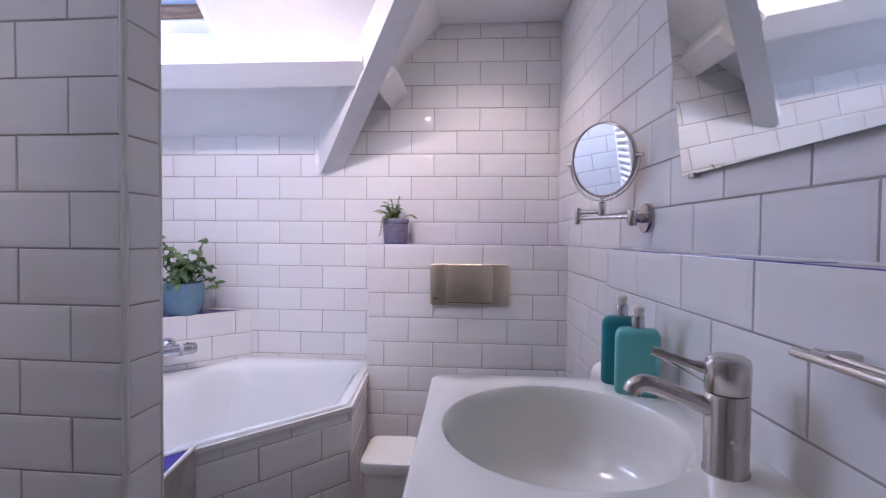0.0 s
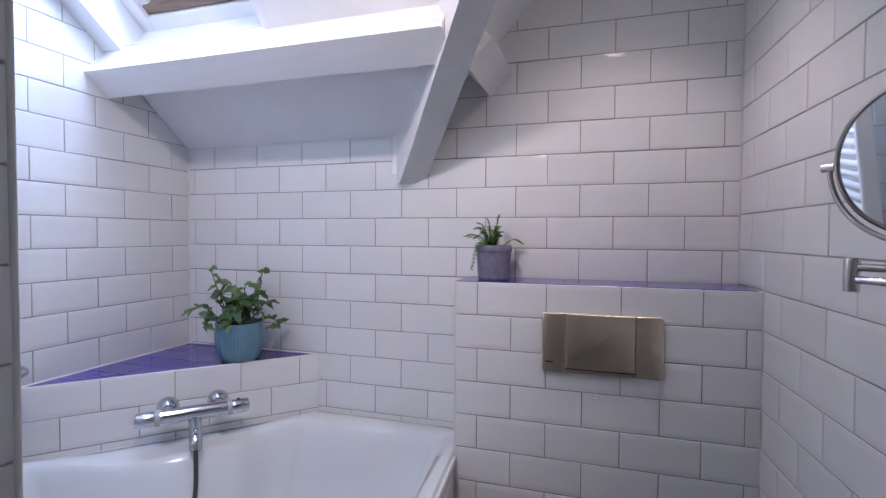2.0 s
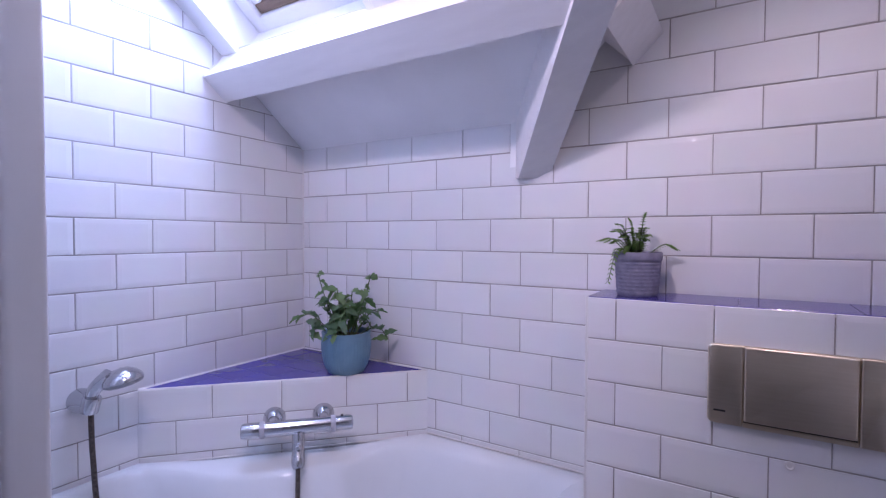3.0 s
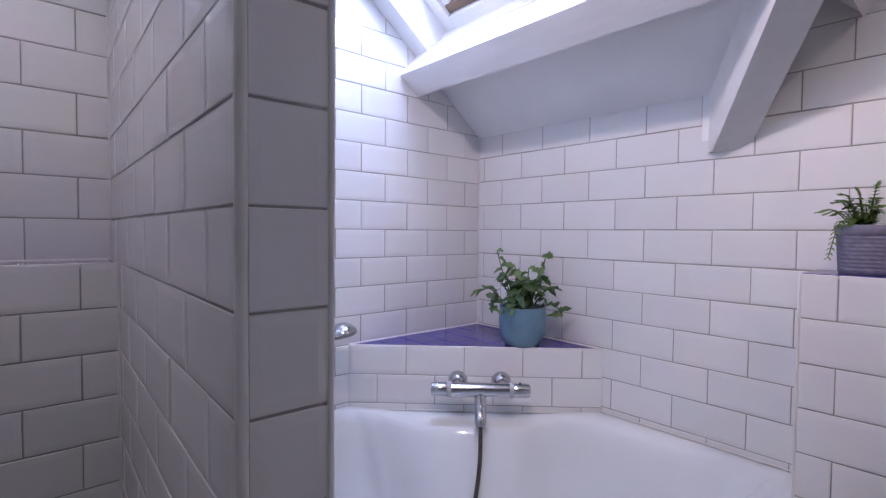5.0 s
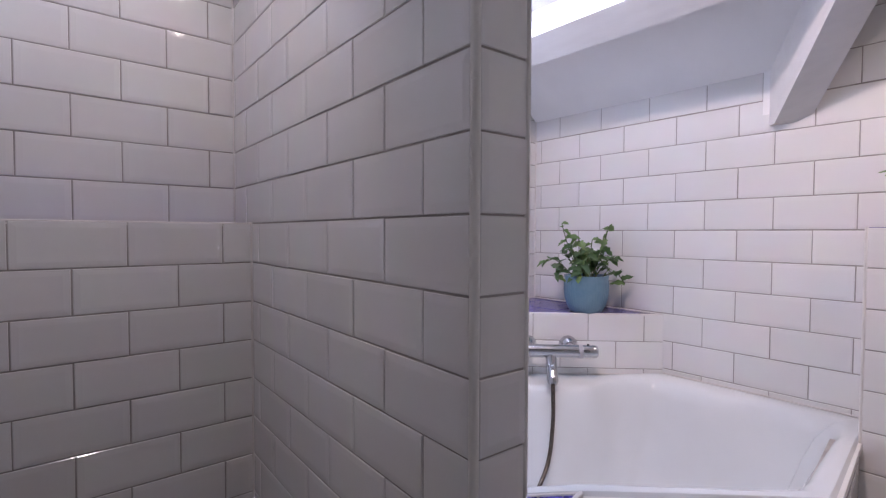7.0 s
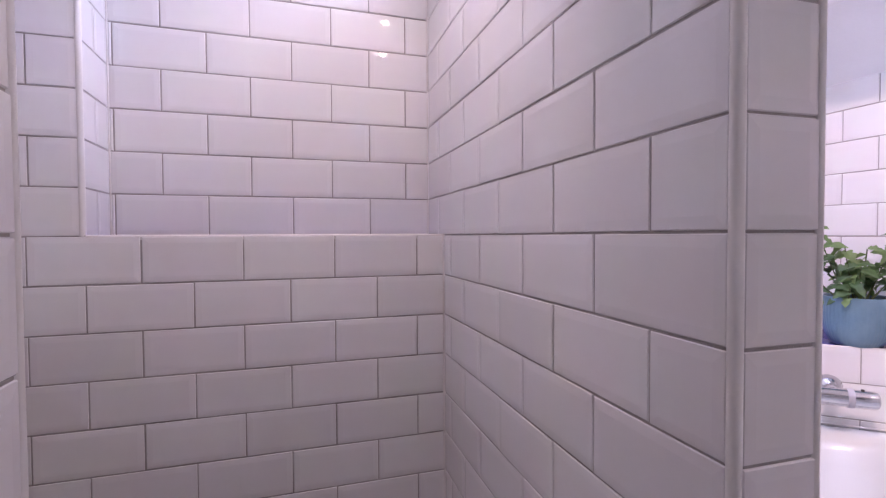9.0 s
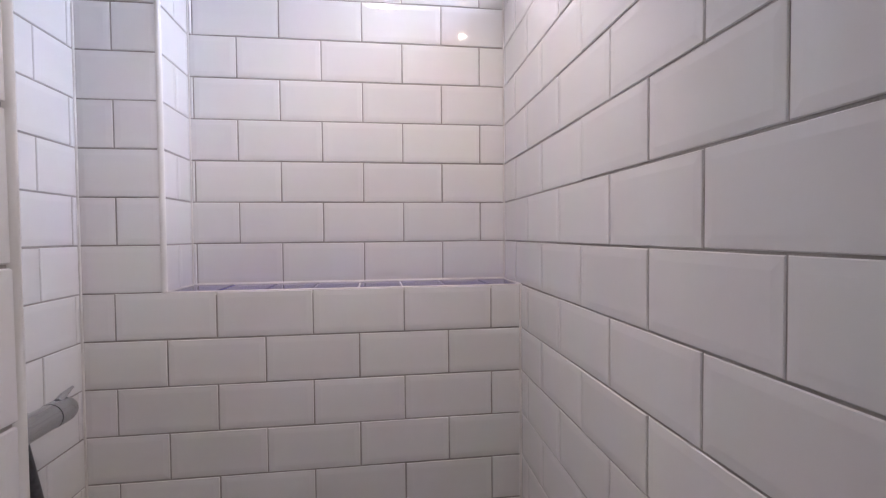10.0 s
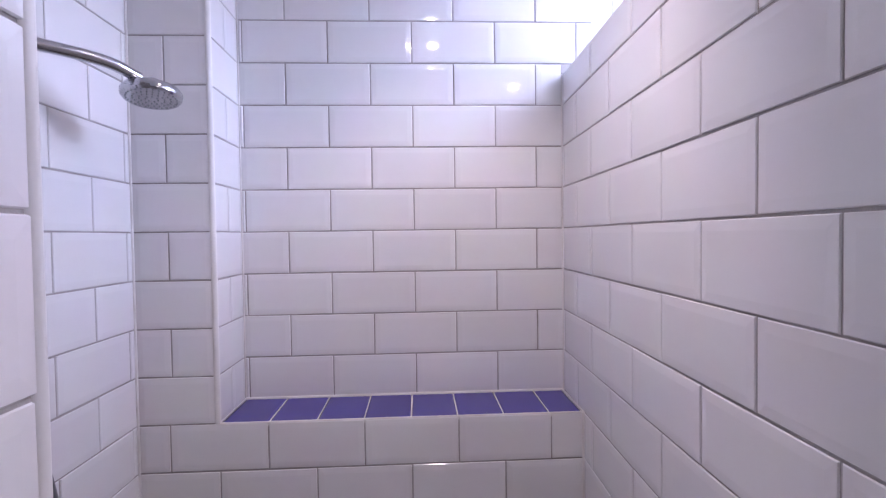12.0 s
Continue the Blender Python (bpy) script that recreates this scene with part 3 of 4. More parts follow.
bmesh.ops.bisect_plane(bmV, geom=geo, plane_co=(0, 0, foot), plane_no=(0, 0, -1), clear_outer=True)
bmesh.ops.holes_fill(bmV, edges=[e for e in bmV.edges if e.is_boundary])
tagged(part("roof_beam", bmV, M_BEAM), "white painted valley rafter leaning out from the wall", "beam", "white roof beams", "structure")

# ------------------------------------------------------------------ recessed lamps
def downlight(x, y, z, watts, aim=None, cone=120, tone=(1.0, 0.85, 0.73)):
    lamp = thing("downlight", "round recessed ceiling spotlight with a steel ring", "ceiling light", "", "ceiling spots", (x, y, z))
    ring = lathe([(0.018, -0.001), (0.026, -0.004), (0.040, -0.003), (0.042, 0.0), (0.018, 0.0)], 28, False)
    ring.transform(Matrix.Translation((x, y, z)))
    part("ring", ring, M_STEEL, lamp, smooth=True)
    bulb = lathe([(0.017, -0.0035), (0.010, -0.0038), (0.001, -0.004)], 24)
    bulb.transform(Matrix.Translation((x, y, z)))
    part("bulb", bulb, M_LAMP, lamp, "glowing warm bulb")
    d = bpy.data.lights.new("spot_glow", 'SPOT')
    d.energy, d.color, d.spot_size, d.spot_blend, d.shadow_soft_size = watts, tone, radians(cone), 0.8, 0.05
    ob = new("spot_glow", d)
    ob.matrix_world = look((x, y, z - 0.012), aim or (x, y, 0))
    return lamp


downlight(0.06, 1.69, LOWC, 19, (0.0, 1.92, 0.60), 116, (1.0, 0.78, 0.62))
downlight(-0.48, 0.90, CEIL, 68, (-0.95, 2.12, 1.25), 88, (1.0, 0.81, 0.68))
downlight(-0.98, 0.50, CEIL, 19, (-1.50, 0.55, 0.95), 94)
downlight(-0.40, -0.10, CEIL, 3.5)

# ------------------------------------------------------------------ corner bath
RIM = 0.585
bath = thing("corner_bath", "white acrylic corner bath with a moulded seat, set in tiles", "bathtub", at=(-1.05, 1.6, 0))
outline = [(-1.605, 1.482), (-1.000, 2.124), (-0.415, 2.124), (-0.413, 1.944), (-0.380, 1.545), (-0.703, 1.189), (-0.880, 0.935), (-1.605, 0.935)]
centre = Vector((-1.02, 1.52, 0))


def ray_outline(ang, poly, c):
    """How far a polygon reaches from c in the direction ang."""
    dx, dy = math.cos(ang), math.sin(ang)
    best = 9.0
    for (x0, y0), (x1, y1) in zip(poly, poly[1:] + poly[:1]):
        ex, ey = x1 - x0, y1 - y0
        det = dx * -ey + dy * ex
        if abs(det) < 1e-9:
            continue
        rx, ry = x0 - c.x, y0 - c.y
        t = (rx * -ey + ry * ex) / det
        s = (dx * ry - dy * rx) / det
        if t > 0 and -1e-6 <= s <= 1 + 1e-6:
            best = min(best, t)
    return best


def bath_mesh():
    n = 120
    corners = [math.atan2(y - centre.y, x - centre.x) for x, y in outline]
    angs = sorted([-math.pi + 2 * math.pi * i / n for i in range(n)] + corners)
    n = len(angs)
    reach = [ray_outline(a, outline, centre) for a in angs]
    smooth = reach[:]
    for _ in range(30):
        smooth = [0.25 * smooth[i - 1] + 0.5 * smooth[i] + 0.25 * smooth[(i + 1) % n] for i in range(n)]
    smooth = [min(a, b) for a, b in zip(smooth, reach)]
    rows = []

    def ease(x):
        x = min(1.0, max(0.0, x))
        return x * x * (3 - 2 * x)

    for f, z in ((0, RIM - 0.05), (0, RIM - 0.008), (0.007, RIM), (0.026, RIM), (0.036, RIM - 0.002), (0.046, RIM - 0.008), (0.058, RIM - 0.022),
                 (0.074, RIM - 0.055), (0.10, RIM - 0.12), (0.15, RIM - 0.25), (0.21, RIM - 0.36), (0.28, RIM - 0.415), (0.36, RIM - 0.425), (0.50, RIM - 0.43)):
        blend = min(1.0, f / 0.08)
        ring = []
        for i, a in enumerate(angs):
            base = reach[i] * (1 - blend) + smooth[i] * blend
            # a wide shelf under the mixer, and a rounded shoulder along the back wall
            turn = a % (2 * math.pi)
            shelf = ease((turn - 1.55) / 0.35) * ease((3.25 - turn) / 0.35)
            back = ease((turn - 0.85) / 0.30) * ease((1.75 - turn) / 0.30)
            inset, drop = f, 0.012 * shelf
            if f > 0.03:
                inset += 0.055 * shelf + 0.018 * back
                drop = 0.022 * shelf + 0.006 * back
            r = max(0.03, base - inset)
            ring.append((centre.x + r * math.cos(a), centre.y + r * math.sin(a), max(z - drop, RIM - 0.43)))
        rows.append(ring)
    bm = bmesh.new()
    vs = [[bm.verts.new(p) for p in ring] for ring in rows]
    for a, b in zip(vs, vs[1:]):
        for i in range(n):
            bm.faces.new((a[i], a[(i + 1) % n], b[(i + 1) % n], b[i]))
    bm.faces.new(vs[-1])
    return bm


part("tub", bath_mesh(), M_ACRYL, bath, smooth=True)

def edge_strip(a, b):
    """The cream sealing strip under the bath's front rim."""
    a, b = Vector((*a, RIM - 0.020)), Vector((*b, RIM - 0.020))
    u = (b - a).normalized()
    o = u.cross(Vector((0, 0, 1)))
    bm = box(0, (b - a).length, -0.004, 0.008, -0.006, 0.012, 0.002)
    bm.transform(Matrix.Translation(a) @ Matrix((u, -o, Vector((0, 0, 1)))).transposed().to_4x4())
    part("edge_strip", bm, M_TRIM, bath, "cream sealing strip")


edge_strip((-0.880, 0.933), (-0.703, 1.187))
edge_strip((-0.703, 1.187), (-0.374, 1.545))
edge_strip((-0.374, 1.545), (-0.409, 1.936))

# tiled panels round the bath
def panel(name, a, b, z1, label, u0):
    a, b = Vector((*a, 0)), Vector((*b, 0))
    u = (b - a).normalized()
    nrm_ = u.cross(Vector((0, 0, 1)))
    ln = (b - a).length
    bm = box(0, ln, 0.0035, 0.06, 0, z1 - 0.003)
    bm.transform(Matrix.Translation(a) @ Matrix((u, -nrm_, Vector((0, 0, 1)))).transposed().to_4x4())
    w = wall(name, bm, label)
    tile_field(w, a, u, Z, rect(0, ln, 0, z1), u0, z1 - 0.045)
    return w


panel("bath_panel_front", (-0.703, 1.187), (-0.372, 1.545), RIM - 0.012, "white metro-tiled front of the corner bath", 0.07)
panel("bath_panel_side", (-0.372, 1.545), (-0.408, YP), RIM - 0.012, "white metro-tiled side of the corner bath", 0.10)
panel("bath_panel_end", (-0.655, YS2), (-0.703, 1.187), RIM - 0.012, "white metro-tiled end of the bath surround", 0.05)
ledge_f = wall("bath_ledge", prism([(-0.655, YS2), (-0.701, 1.184), (-0.876, 0.932), (-0.876, YS2)], 0.1, RIM - 0.010), "small blue-tiled triangular ledge at the bath")
tile_field(ledge_f, (0, 0, RIM), (1, 0, 0), (0, 1, 0), [(-0.876, YS2), (-0.661, YS2), (-0.707, 1.176), (-0.876, 0.932)], -0.9, 0.85, material=M_BLUE, w=0.15, h=0.15, bond=0, bevel=0.004, drop=0.0012)
joint_strip((-0.657, YS2, RIM - 0.002), (-0.704, 1.184, RIM - 0.002), 0.006)
joint_strip((-0.876, 0.934, RIM - 0.001), (-0.704, 1.182, RIM - 0.001), 0.004)

# diagonal tiled corner with the mixer and a blue ledge
CL, CR = Vector((-1.608, 1.484, 0)), Vector((-1.000, 2.128, 0))
CU = (CR - CL).normalized()
CN = CU.cross(Vector((0, 0, 1)))
diag = wall("wall_corner_ledge", prism([(-1.6075, 1.489), (-1.004, 2.1275), (-1.6075, 2.1275)], 0.3, ZT - 0.008), "white metro-tiled diagonal bath corner with a blue ledge")
part("bed", prism([(-1.606, 1.500), (-1.012, 2.126), (-1.606, 2.126)], ZT - 0.008, ZT - 0.003), M_GROUT_WHITE, diag)
tile_field(diag, CL, CU, Z, rect(0, (CR - CL).length, 0.52, ZT), 0.206, ZT - COURSE)
tile_field(diag, (0, 0, ZT), (1, 0, 0), (0, 1, 0), [(-1.608, 1.494), (-1.010, 2.128), (-1.608, 2.128)], -1.608, 1.50, material=M_BLUE, w=0.15, h=0.10, bond=0.5, bevel=0.002, drop=0.0001, joint=0.0009)
joint_strip((-1.608, 1.49, ZT), (-1.608, 2.128, ZT), 0.004)
joint_strip((-1.608, 2.128, ZT), (-1.004, 2.128, ZT), 0.004)
joint_strip((-1.608, 1.4905, ZT - 0.001), (-1.006, 2.128, ZT - 0.001), 0.003)
joint_strip((-1.0, 2.127, RIM), (-0.415, 2.127, RIM), 0.003)
joint_strip(CL + CN * 0.004 + Vector((0, 0, RIM - 0.010)), CR + CN * 0.004 + Vector((0, 0, RIM - 0.006)), 0.003)


def along_corner(u, out, z):
    return CL + CU * u + CN * out + Vector((0, 0, z))


# bath mixer
MU = 0.463
mixer = thing("bath_mixer", "chrome thermostatic bath mixer on the tiled corner", "tap", at=along_corner(MU, 0, 0.68))
ax = CU
c0 = along_corner(MU, 0.085, 0.679)
part("body", tube([c0 - ax * 0.105, c0 + ax * 0.105], 0.0235, 28), M_CHROME, mixer, smooth=True)
for sgn in (-1, 1):
    knob = lathe([(0.0225, 0), (0.0235, 0.004), (0.0235, 0.040), (0.0215, 0.052), (0.018, 0.055)], 28)
    knob.transform(frame_to(ax * sgn, c0 + ax * sgn * 0.108))
    k = part("knob", knob, M_CHROME, mixer, smooth=True)
    cap = lathe([(0.0252, 0), (0.0255, 0.002), (0.0255, 0.012), (0.0252, 0.014)], 28)
    cap.transform(frame_to(ax * sgn, c0 + ax * sgn * 0.096))
    part("collar", cap, M_COLLAR, mixer, "pale grey collar", smooth=True)
    ros = lathe([(0.034, 0), (0.034, 0.004), (0.026, 0.020), (0.017, 0.030), (0.015, 0.085)], 28)
    ros.transform(frame_to(CN, along_corner(MU + sgn * 0.075, 0.001, 0.684)))
    part("rosette", ros, M_CHROME, mixer, smooth=True)
    btn = lathe([(0.004, 0), (0.004, 0.004)], 12)
    if sgn > 0:
        btn.transform(frame_to((0, 0, 1), c0 + ax * 0.13 + Vector((0, 0, 0.0225))))
        part("button", btn, M_RUBBER, mixer, smooth=True)
    else:
        btn.free()
spout_pts = arc_points([c0 + Vector((0, 0, -0.012)), c0 + CN * 0.018 + Vector((0, 0, -0.05)), c0 + CN * 0.055 + Vector((0, 0, -0.105))], 6)
part("spout", tube(spout_pts, [0.0195] * 4 + [0.0190] * (len(spout_pts) - 7) + [0.0205, 0.0195, 0.014], 20), M_CHROME, mixer, smooth=True)
kn = lathe([(0.007, 0), (0.008, 0.018), (0.005, 0.022)], 14)
kn.transform(frame_to(CN, c0 + CN * 0.03 + Vector((0, 0, -0.045))))
part("diverter", kn, M_CHROME, mixer, smooth=True)
s_end = c0 + CN * 0.053 + Vector((0, 0, -0.100))
hose_pts = arc_points([s_end, s_end + CN * 0.034 - CU * 0.004 + Vector((0, 0, -0.12)), s_end + CN * 0.088 - CU * 0.028 + Vector((0, 0, -0.24)), s_end + CN * 0.17 - CU * 0.085 + Vector((0, 0, -0.320))], 10)
part("hose", tube(hose_pts, 0.0068, 10), M_HOSE, mixer, "ribbed metal shower hose", True)

# hand shower in its holder on the left wall
hs = thing("hand_shower", "chrome hand shower in a wall holder above the bath", "shower", at=(XL, 1.342, 0.812))
hp = Vector((XL, 1.342, 0.812))
ros = lathe([(0.033, 0), (0.033, 0.008), (0.030, 0.022), (0.024, 0.045), (0.021, 0.058)], 24)
ros.transform(frame_to((1, 0, 0), hp))
part("holder", ros, M_CHROME, hs, smooth=True)
clip = lathe([(0.021, -0.020), (0.022, -0.012), (0.022, 0.016), (0.020, 0.022)], 24)
clip.transform(frame_to((0.25, 0.12, 1), hp + Vector((0.062, 0, 0))))
part("clip", clip, M_CHROME, hs, smooth=True)
h0 = hp + Vector((0.062, 0, -0.02))
grip = arc_points([h0, h0 + Vector((0.001, 0.001, 0.035)), h0 + Vector((0.010, 0.010, 0.066)), h0 + Vector((0.034, 0.034, 0.092))], 8)
g = tube(grip, [0.013 + 0.011 * (i / (len(grip) - 1)) ** 2 for i in range(len(grip))], 20)
part("grip", g, M_CHROME, hs, smooth=True)
head = lathe([(0.002, 0.036), (0.020, 0.033), (0.037, 0.022), (0.047, 0.009), (0.049, 0.001)], 32, False)
head.transform(frame_to((-0.15, -0.15, 1), h0 + Vector((0.055, 0.055, 0.078))))
part("head", head, M_CHROME, hs, smooth=True)
face = lathe([(0.0485, 0.0005), (0.047, -0.006), (0.040, -0.010), (0.001, -0.011)], 32)
face.transform(frame_to((-0.15, -0.15, 1), h0 + Vector((0.055, 0.055, 0.078))))
part("spray_face", face, M_FACE, hs, "grey spray face", True)
hose2 = arc_points([h0 + Vector((0, 0, -0.005)), h0 + Vector((0.008, 0.0, -0.12)), h0 + Vector((0.02, 0.01, -0.30)), h0 + Vector((0.08, 0.04, -0.50))], 10)
part("hose", tube(hose2, 0.0068, 10), M_HOSE, hs, "ribbed metal shower hose", True)

# ------------------------------------------------------------------ towel radiator on the bath side of the screen wall
rad = thing("towel_radiator", "white enamelled towel radiator with many rails, hung on the screen wall", "radiator", at=(-1.08, YS2, 0.70))
RX0, RX1, RY, RZ0, RZ1 = -1.330, -0.838, 0.984, 0.68, 1.80
for x in (RX0, RX1):
    part("post", box(x - 0.0145, x + 0.0145, RY - 0.020, RY + 0.026, RZ0, RZ1, 0.009, 3), M_RADIATOR, rad, smooth=True)
z = RZ0 + 0.04
while z < RZ1 - 0.02:
    part("rail", tube([(RX0, RY + 0.012, z), (RX1, RY + 0.012, z)], 0.0115, 12), M_RADIATOR, rad, smooth=True)
    z += 0.036
for x in (RX0, RX1):
    for zz in (0.80, 1.68):
        part("bracket", tube([(x, YS2 + 0.004, zz), (x, RY, zz)], 0.009, 10), M_RADIATOR, rad, smooth=True)

# ------------------------------------------------------------------ flush plate
fx0, fx1, fz0, fz1 = -0.149, 0.172, 0.868, 1.036
plate = thing("flush_plate", "brushed steel toilet flush plate on the cistern box", "flush plate", at=(0.01, YP, 0.95))
def rounded_plate(x0, x1, y0, y1, z0, z1, left, right):
    """A plate on the cistern box with rounded corners on the sides named."""
    pts = []
    for cx, cz, a0, r in ((x1, z0, -90, right), (x1, z1, 0, right), (x0, z1, 90, left), (x0, z0, 180, left)):
        r = max(r, 0.002)
        sx, sz = (-1 if cx == x1 else 1), (1 if cz == z0 else -1)
        pts += [(cx + sx * r + r * math.cos(radians(a0 + 15 * k)), cz + sz * r + r * math.sin(radians(a0 + 15 * k))) for k in range(7)]
    bm = bmesh.new()
    loops = []
    for y, inset in ((y1, 0.0), (y0 + 0.003, 0.0), (y0 + 0.0008, 0.0012), (y0, 0.003)):
        mx, mz = (x0 + x1) / 2, (z0 + z1) / 2
        fx, fz = 1 - inset / (x1 - mx), 1 - inset / (z1 - mz)
        loops.append([bm.verts.new((mx + (x - mx) * fx, y, mz + (z - mz) * fz)) for x, z in pts])
    n = len(pts)
    for a, b in zip(loops, loops[1:]):
        for i in range(n):
            bm.faces.new((a[i], a[(i + 1) % n], b[(i + 1) % n], b[i]))
    bm.faces.new(loops[0])
    bm.faces.new(loops[-1])
    return bm


part("back_plate", rounded_plate(fx0 + 0.001, fx1 - 0.001, YP - 0.007, YP - 0.0005, fz0 + 0.001, fz1 - 0.001, 0.012, 0.012), M_PLATE, plate, smooth=True)
part("side_panel", rounded_plate(fx0, fx0 + 0.064, YP - 0.015, YP - 0.0065, fz0, fz1, 0.012, 0.002), M_PLATE, plate, smooth=True)
part("side_panel", rounded_plate(fx1 - 0.070, fx1, YP - 0.015, YP - 0.0065, fz0, fz1, 0.002, 0.012), M_PLATE, plate, smooth=True)
part("flush_button", rounded_plate(fx0 + 0.0665, fx1 - 0.0725, YP - 0.017, YP - 0.0066, fz0 + 0.012, fz1 - 0.001, 0.004, 0.004), M_PLATE, plate, smooth=True)
# black strip that stands for the shade in the gap below the button
part("button_gap_shade", box(fx0 + 0.066, fx1 - 0.072, YP - 0.011, YP - 0.0064, fz0 + 0.009, fz0 + 0.0115), M_RUBBER, plate)
part("lower_edge", box(fx0 + 0.065, fx1 - 0.071, YP - 0.0148, YP - 0.0066, fz0, fz0 + 0.0085, 0.001), M_PLATE, plate)
part("mark", box(fx0 + 0.012, fx0 + 0.034, YP - 0.0156, YP - 0.0149, fz0 + 0.026, fz0 + 0.030), M_RUBBER, plate)
hook = thing("wall_plug", "small white plug in a wall tile", "plug", at=(-0.002, YP, 0.80))
pl = lathe([(0.009, 0), (0.009, 0.003), (0.006, 0.004), (0.005, 0.002)], 20)
pl.transform(frame_to((0, -1, 0), (-0.002, YP, 0.803)))
part("plug_ring", pl, M_TRIM, hook, smooth=True)

# ------------------------------------------------------------------ waste bin
BX0, BX1, BY0, BY1, BZ = -0.335, -0.150, 1.475, 1.700, 0.42
waste = thing("waste_bin", "white plastic waste bin with a lid beside the bath", "bin", at=(-0.24, 1.58, 0))


bw, bd = BX1 - BX0, BY1 - BY0
g = rounded_loft(bw, bd, ((0.024, 0), (0.021, 0.004), (0.006, BZ - 0.040)), 0.30, 64)
g.transform(Matrix.Translation(((BX0 + BX1) / 2, (BY0 + BY1) / 2, 0)))
part("bucket", g, M_WHITE_PLASTIC, waste, smooth=True)
g = rounded_loft(bw, bd, ((0.001, BZ - 0.039), (0.0, BZ - 0.036), (0.0, BZ - 0.010), (0.002, BZ - 0.004), (0.007, BZ - 0.001), (0.014, BZ), (0.030, BZ - 0.001)), 0.30, 64)
g.transform(Matrix.Translation(((BX0 + BX1) / 2, (BY0 + BY1) / 2, 0)))
part("lid", g, M_WHITE_PLASTIC, waste, smooth=True)

# ------------------------------------------------------------------ wash basin
BZ1 = 0.870
basin = thing("wash_basin", "white ceramic wash basin with an oval bowl", "basin", at=(0.18, 0.6, 0.75))


def basin_mesh():
    n = 96
    cx, cy, rx, ry = 0.168, 0.687, 0.174, 0.186
    x0, x1, y0, y1 = -0.036, 0.398, 0.300, 0.928
    out = [(x0, y0), (x1 + 0.024, y0), (x1 - 0.006, y1 + 0.012)]
    for k in range(7):
        a = radians(90 + 15 * k)
        out.append((x0 + 0.018 + 0.030 * math.cos(a), y1 - 0.018 + 0.030 * math.sin(a)))
    rows = []
    c = Vector((cx, cy, 0))

    def outer(a, ins, z):
        r = ray_outline(a, out, c) - ins / max(abs(math.cos(a)), abs(math.sin(a)))
        return (cx + r * math.cos(a), cy + r * math.sin(a), z)

    def oval(a, f, z):
        return (cx + 0.01 * (1 - f) + rx * f * math.cos(a), cy + ry * f * math.sin(a), z)
    angs = [2 * math.pi * i / n for i in range(n)] + [math.atan2(y - cy, x - cx) % (2 * math.pi) for x, y in out]
    angs = sorted(angs)
    for f in ((outer, 0.030, BZ1 - 0.15), (outer, 0.004, BZ1 - 0.10), (outer, 0.0, BZ1 - 0.012), (outer, 0.003, BZ1 - 0.003), (outer, 0.010, BZ1),
              (oval, 1.06, BZ1), (oval, 1.02, BZ1 - 0.002), (oval, 0.99, BZ1 - 0.008), (oval, 0.965, BZ1 - 0.025), (oval, 0.925, BZ1 - 0.060),
              (oval, 0.87, BZ1 - 0.092), (oval, 0.80, BZ1 - 0.108), (oval, 0.70, BZ1 - 0.118), (oval, 0.45, BZ1 - 0.126), (oval, 0.14, BZ1 - 0.130)):
        rows.append([f[0](a, f[1], f[2]) for a in angs])
    n = len(angs)
    made = []
    for rings, last in ((rows[:7], False), (rows[6:], True)):
        bm = bmesh.new()
        vs = [[bm.verts.new(p) for p in r] for r in rings]
        for a, b in zip(vs, vs[1:]):
            for i in range(n):
                bm.faces.new((a[i], a[(i + 1) % n], b[(i + 1) % n], b[i]))
        if last:
            bm.faces.new(vs[-1])
        else:
            bm.faces.new(vs[0][::-1])
        made.append(bm)
    return made


deck_bm, bowl_bm = basin_mesh()
part("deck", deck_bm, M_CERAMIC, basin, smooth=True)
part("bowl", bowl_bm, M_CERAMIC, basin, smooth=True)

# basin tap
FX, FY = 0.340, 0.556
TS = Matrix.Translation((FX, FY, BZ1)) @ Matrix.Scale(0.86, 4) @ Matrix.Translation((-FX, -FY, -BZ1))
tap = thing("basin_tap", "brushed steel single-lever mixer tap on the basin", "tap", at=(FX, FY, BZ1))
fb = lathe([(0.0305, 0), (0.0305, 0.003), (0.0285, 0.006), (0.0285, 0.108), (0.027, 0.110)], 36)
fb.transform(Matrix.Translation((FX, FY, BZ1)))
fb.transform(TS)
part("body", fb, M_STEEL, tap, smooth=True)
fc = lathe([(0.0275, 0.112), (0.0290, 0.114), (0.0290, 0.150), (0.0270, 0.158), (0.020, 0.162), (0.001, 0.163)], 36)
fc.transform(Matrix.Translation((FX, FY, BZ1)))
fc.transform(TS)
part("cap", fc, M_STEEL, tap, smooth=True)
sp = arc_points([(FX - 0.015, FY, BZ1 + 0.085), (FX - 0.060, FY + 0.003, BZ1 + 0.103), (FX - 0.105, FY + 0.006, BZ1 + 0.118), (FX - 0.122, FY + 0.007, BZ1 + 0.114), (FX - 0.128, FY + 0.007, BZ1 + 0.104)], 6)
g = tube(sp, 0.0125, 20)
g.transform(TS)
part("spout", g, M_STEEL, tap, smooth=True)
lv = arc_points([(FX - 0.020, FY + 0.006, BZ1 + 0.140), (FX - 0.060, FY + 0.02, BZ1 + 0.150), (FX - 0.092, FY + 0.03, BZ1 + 0.160)], 6)
g = tube(lv, [0.0085] * 3 + [0.0065] * (len(lv) - 3), 16)
g.transform(TS)
part("lever", g, M_STEEL, tap, smooth=True)
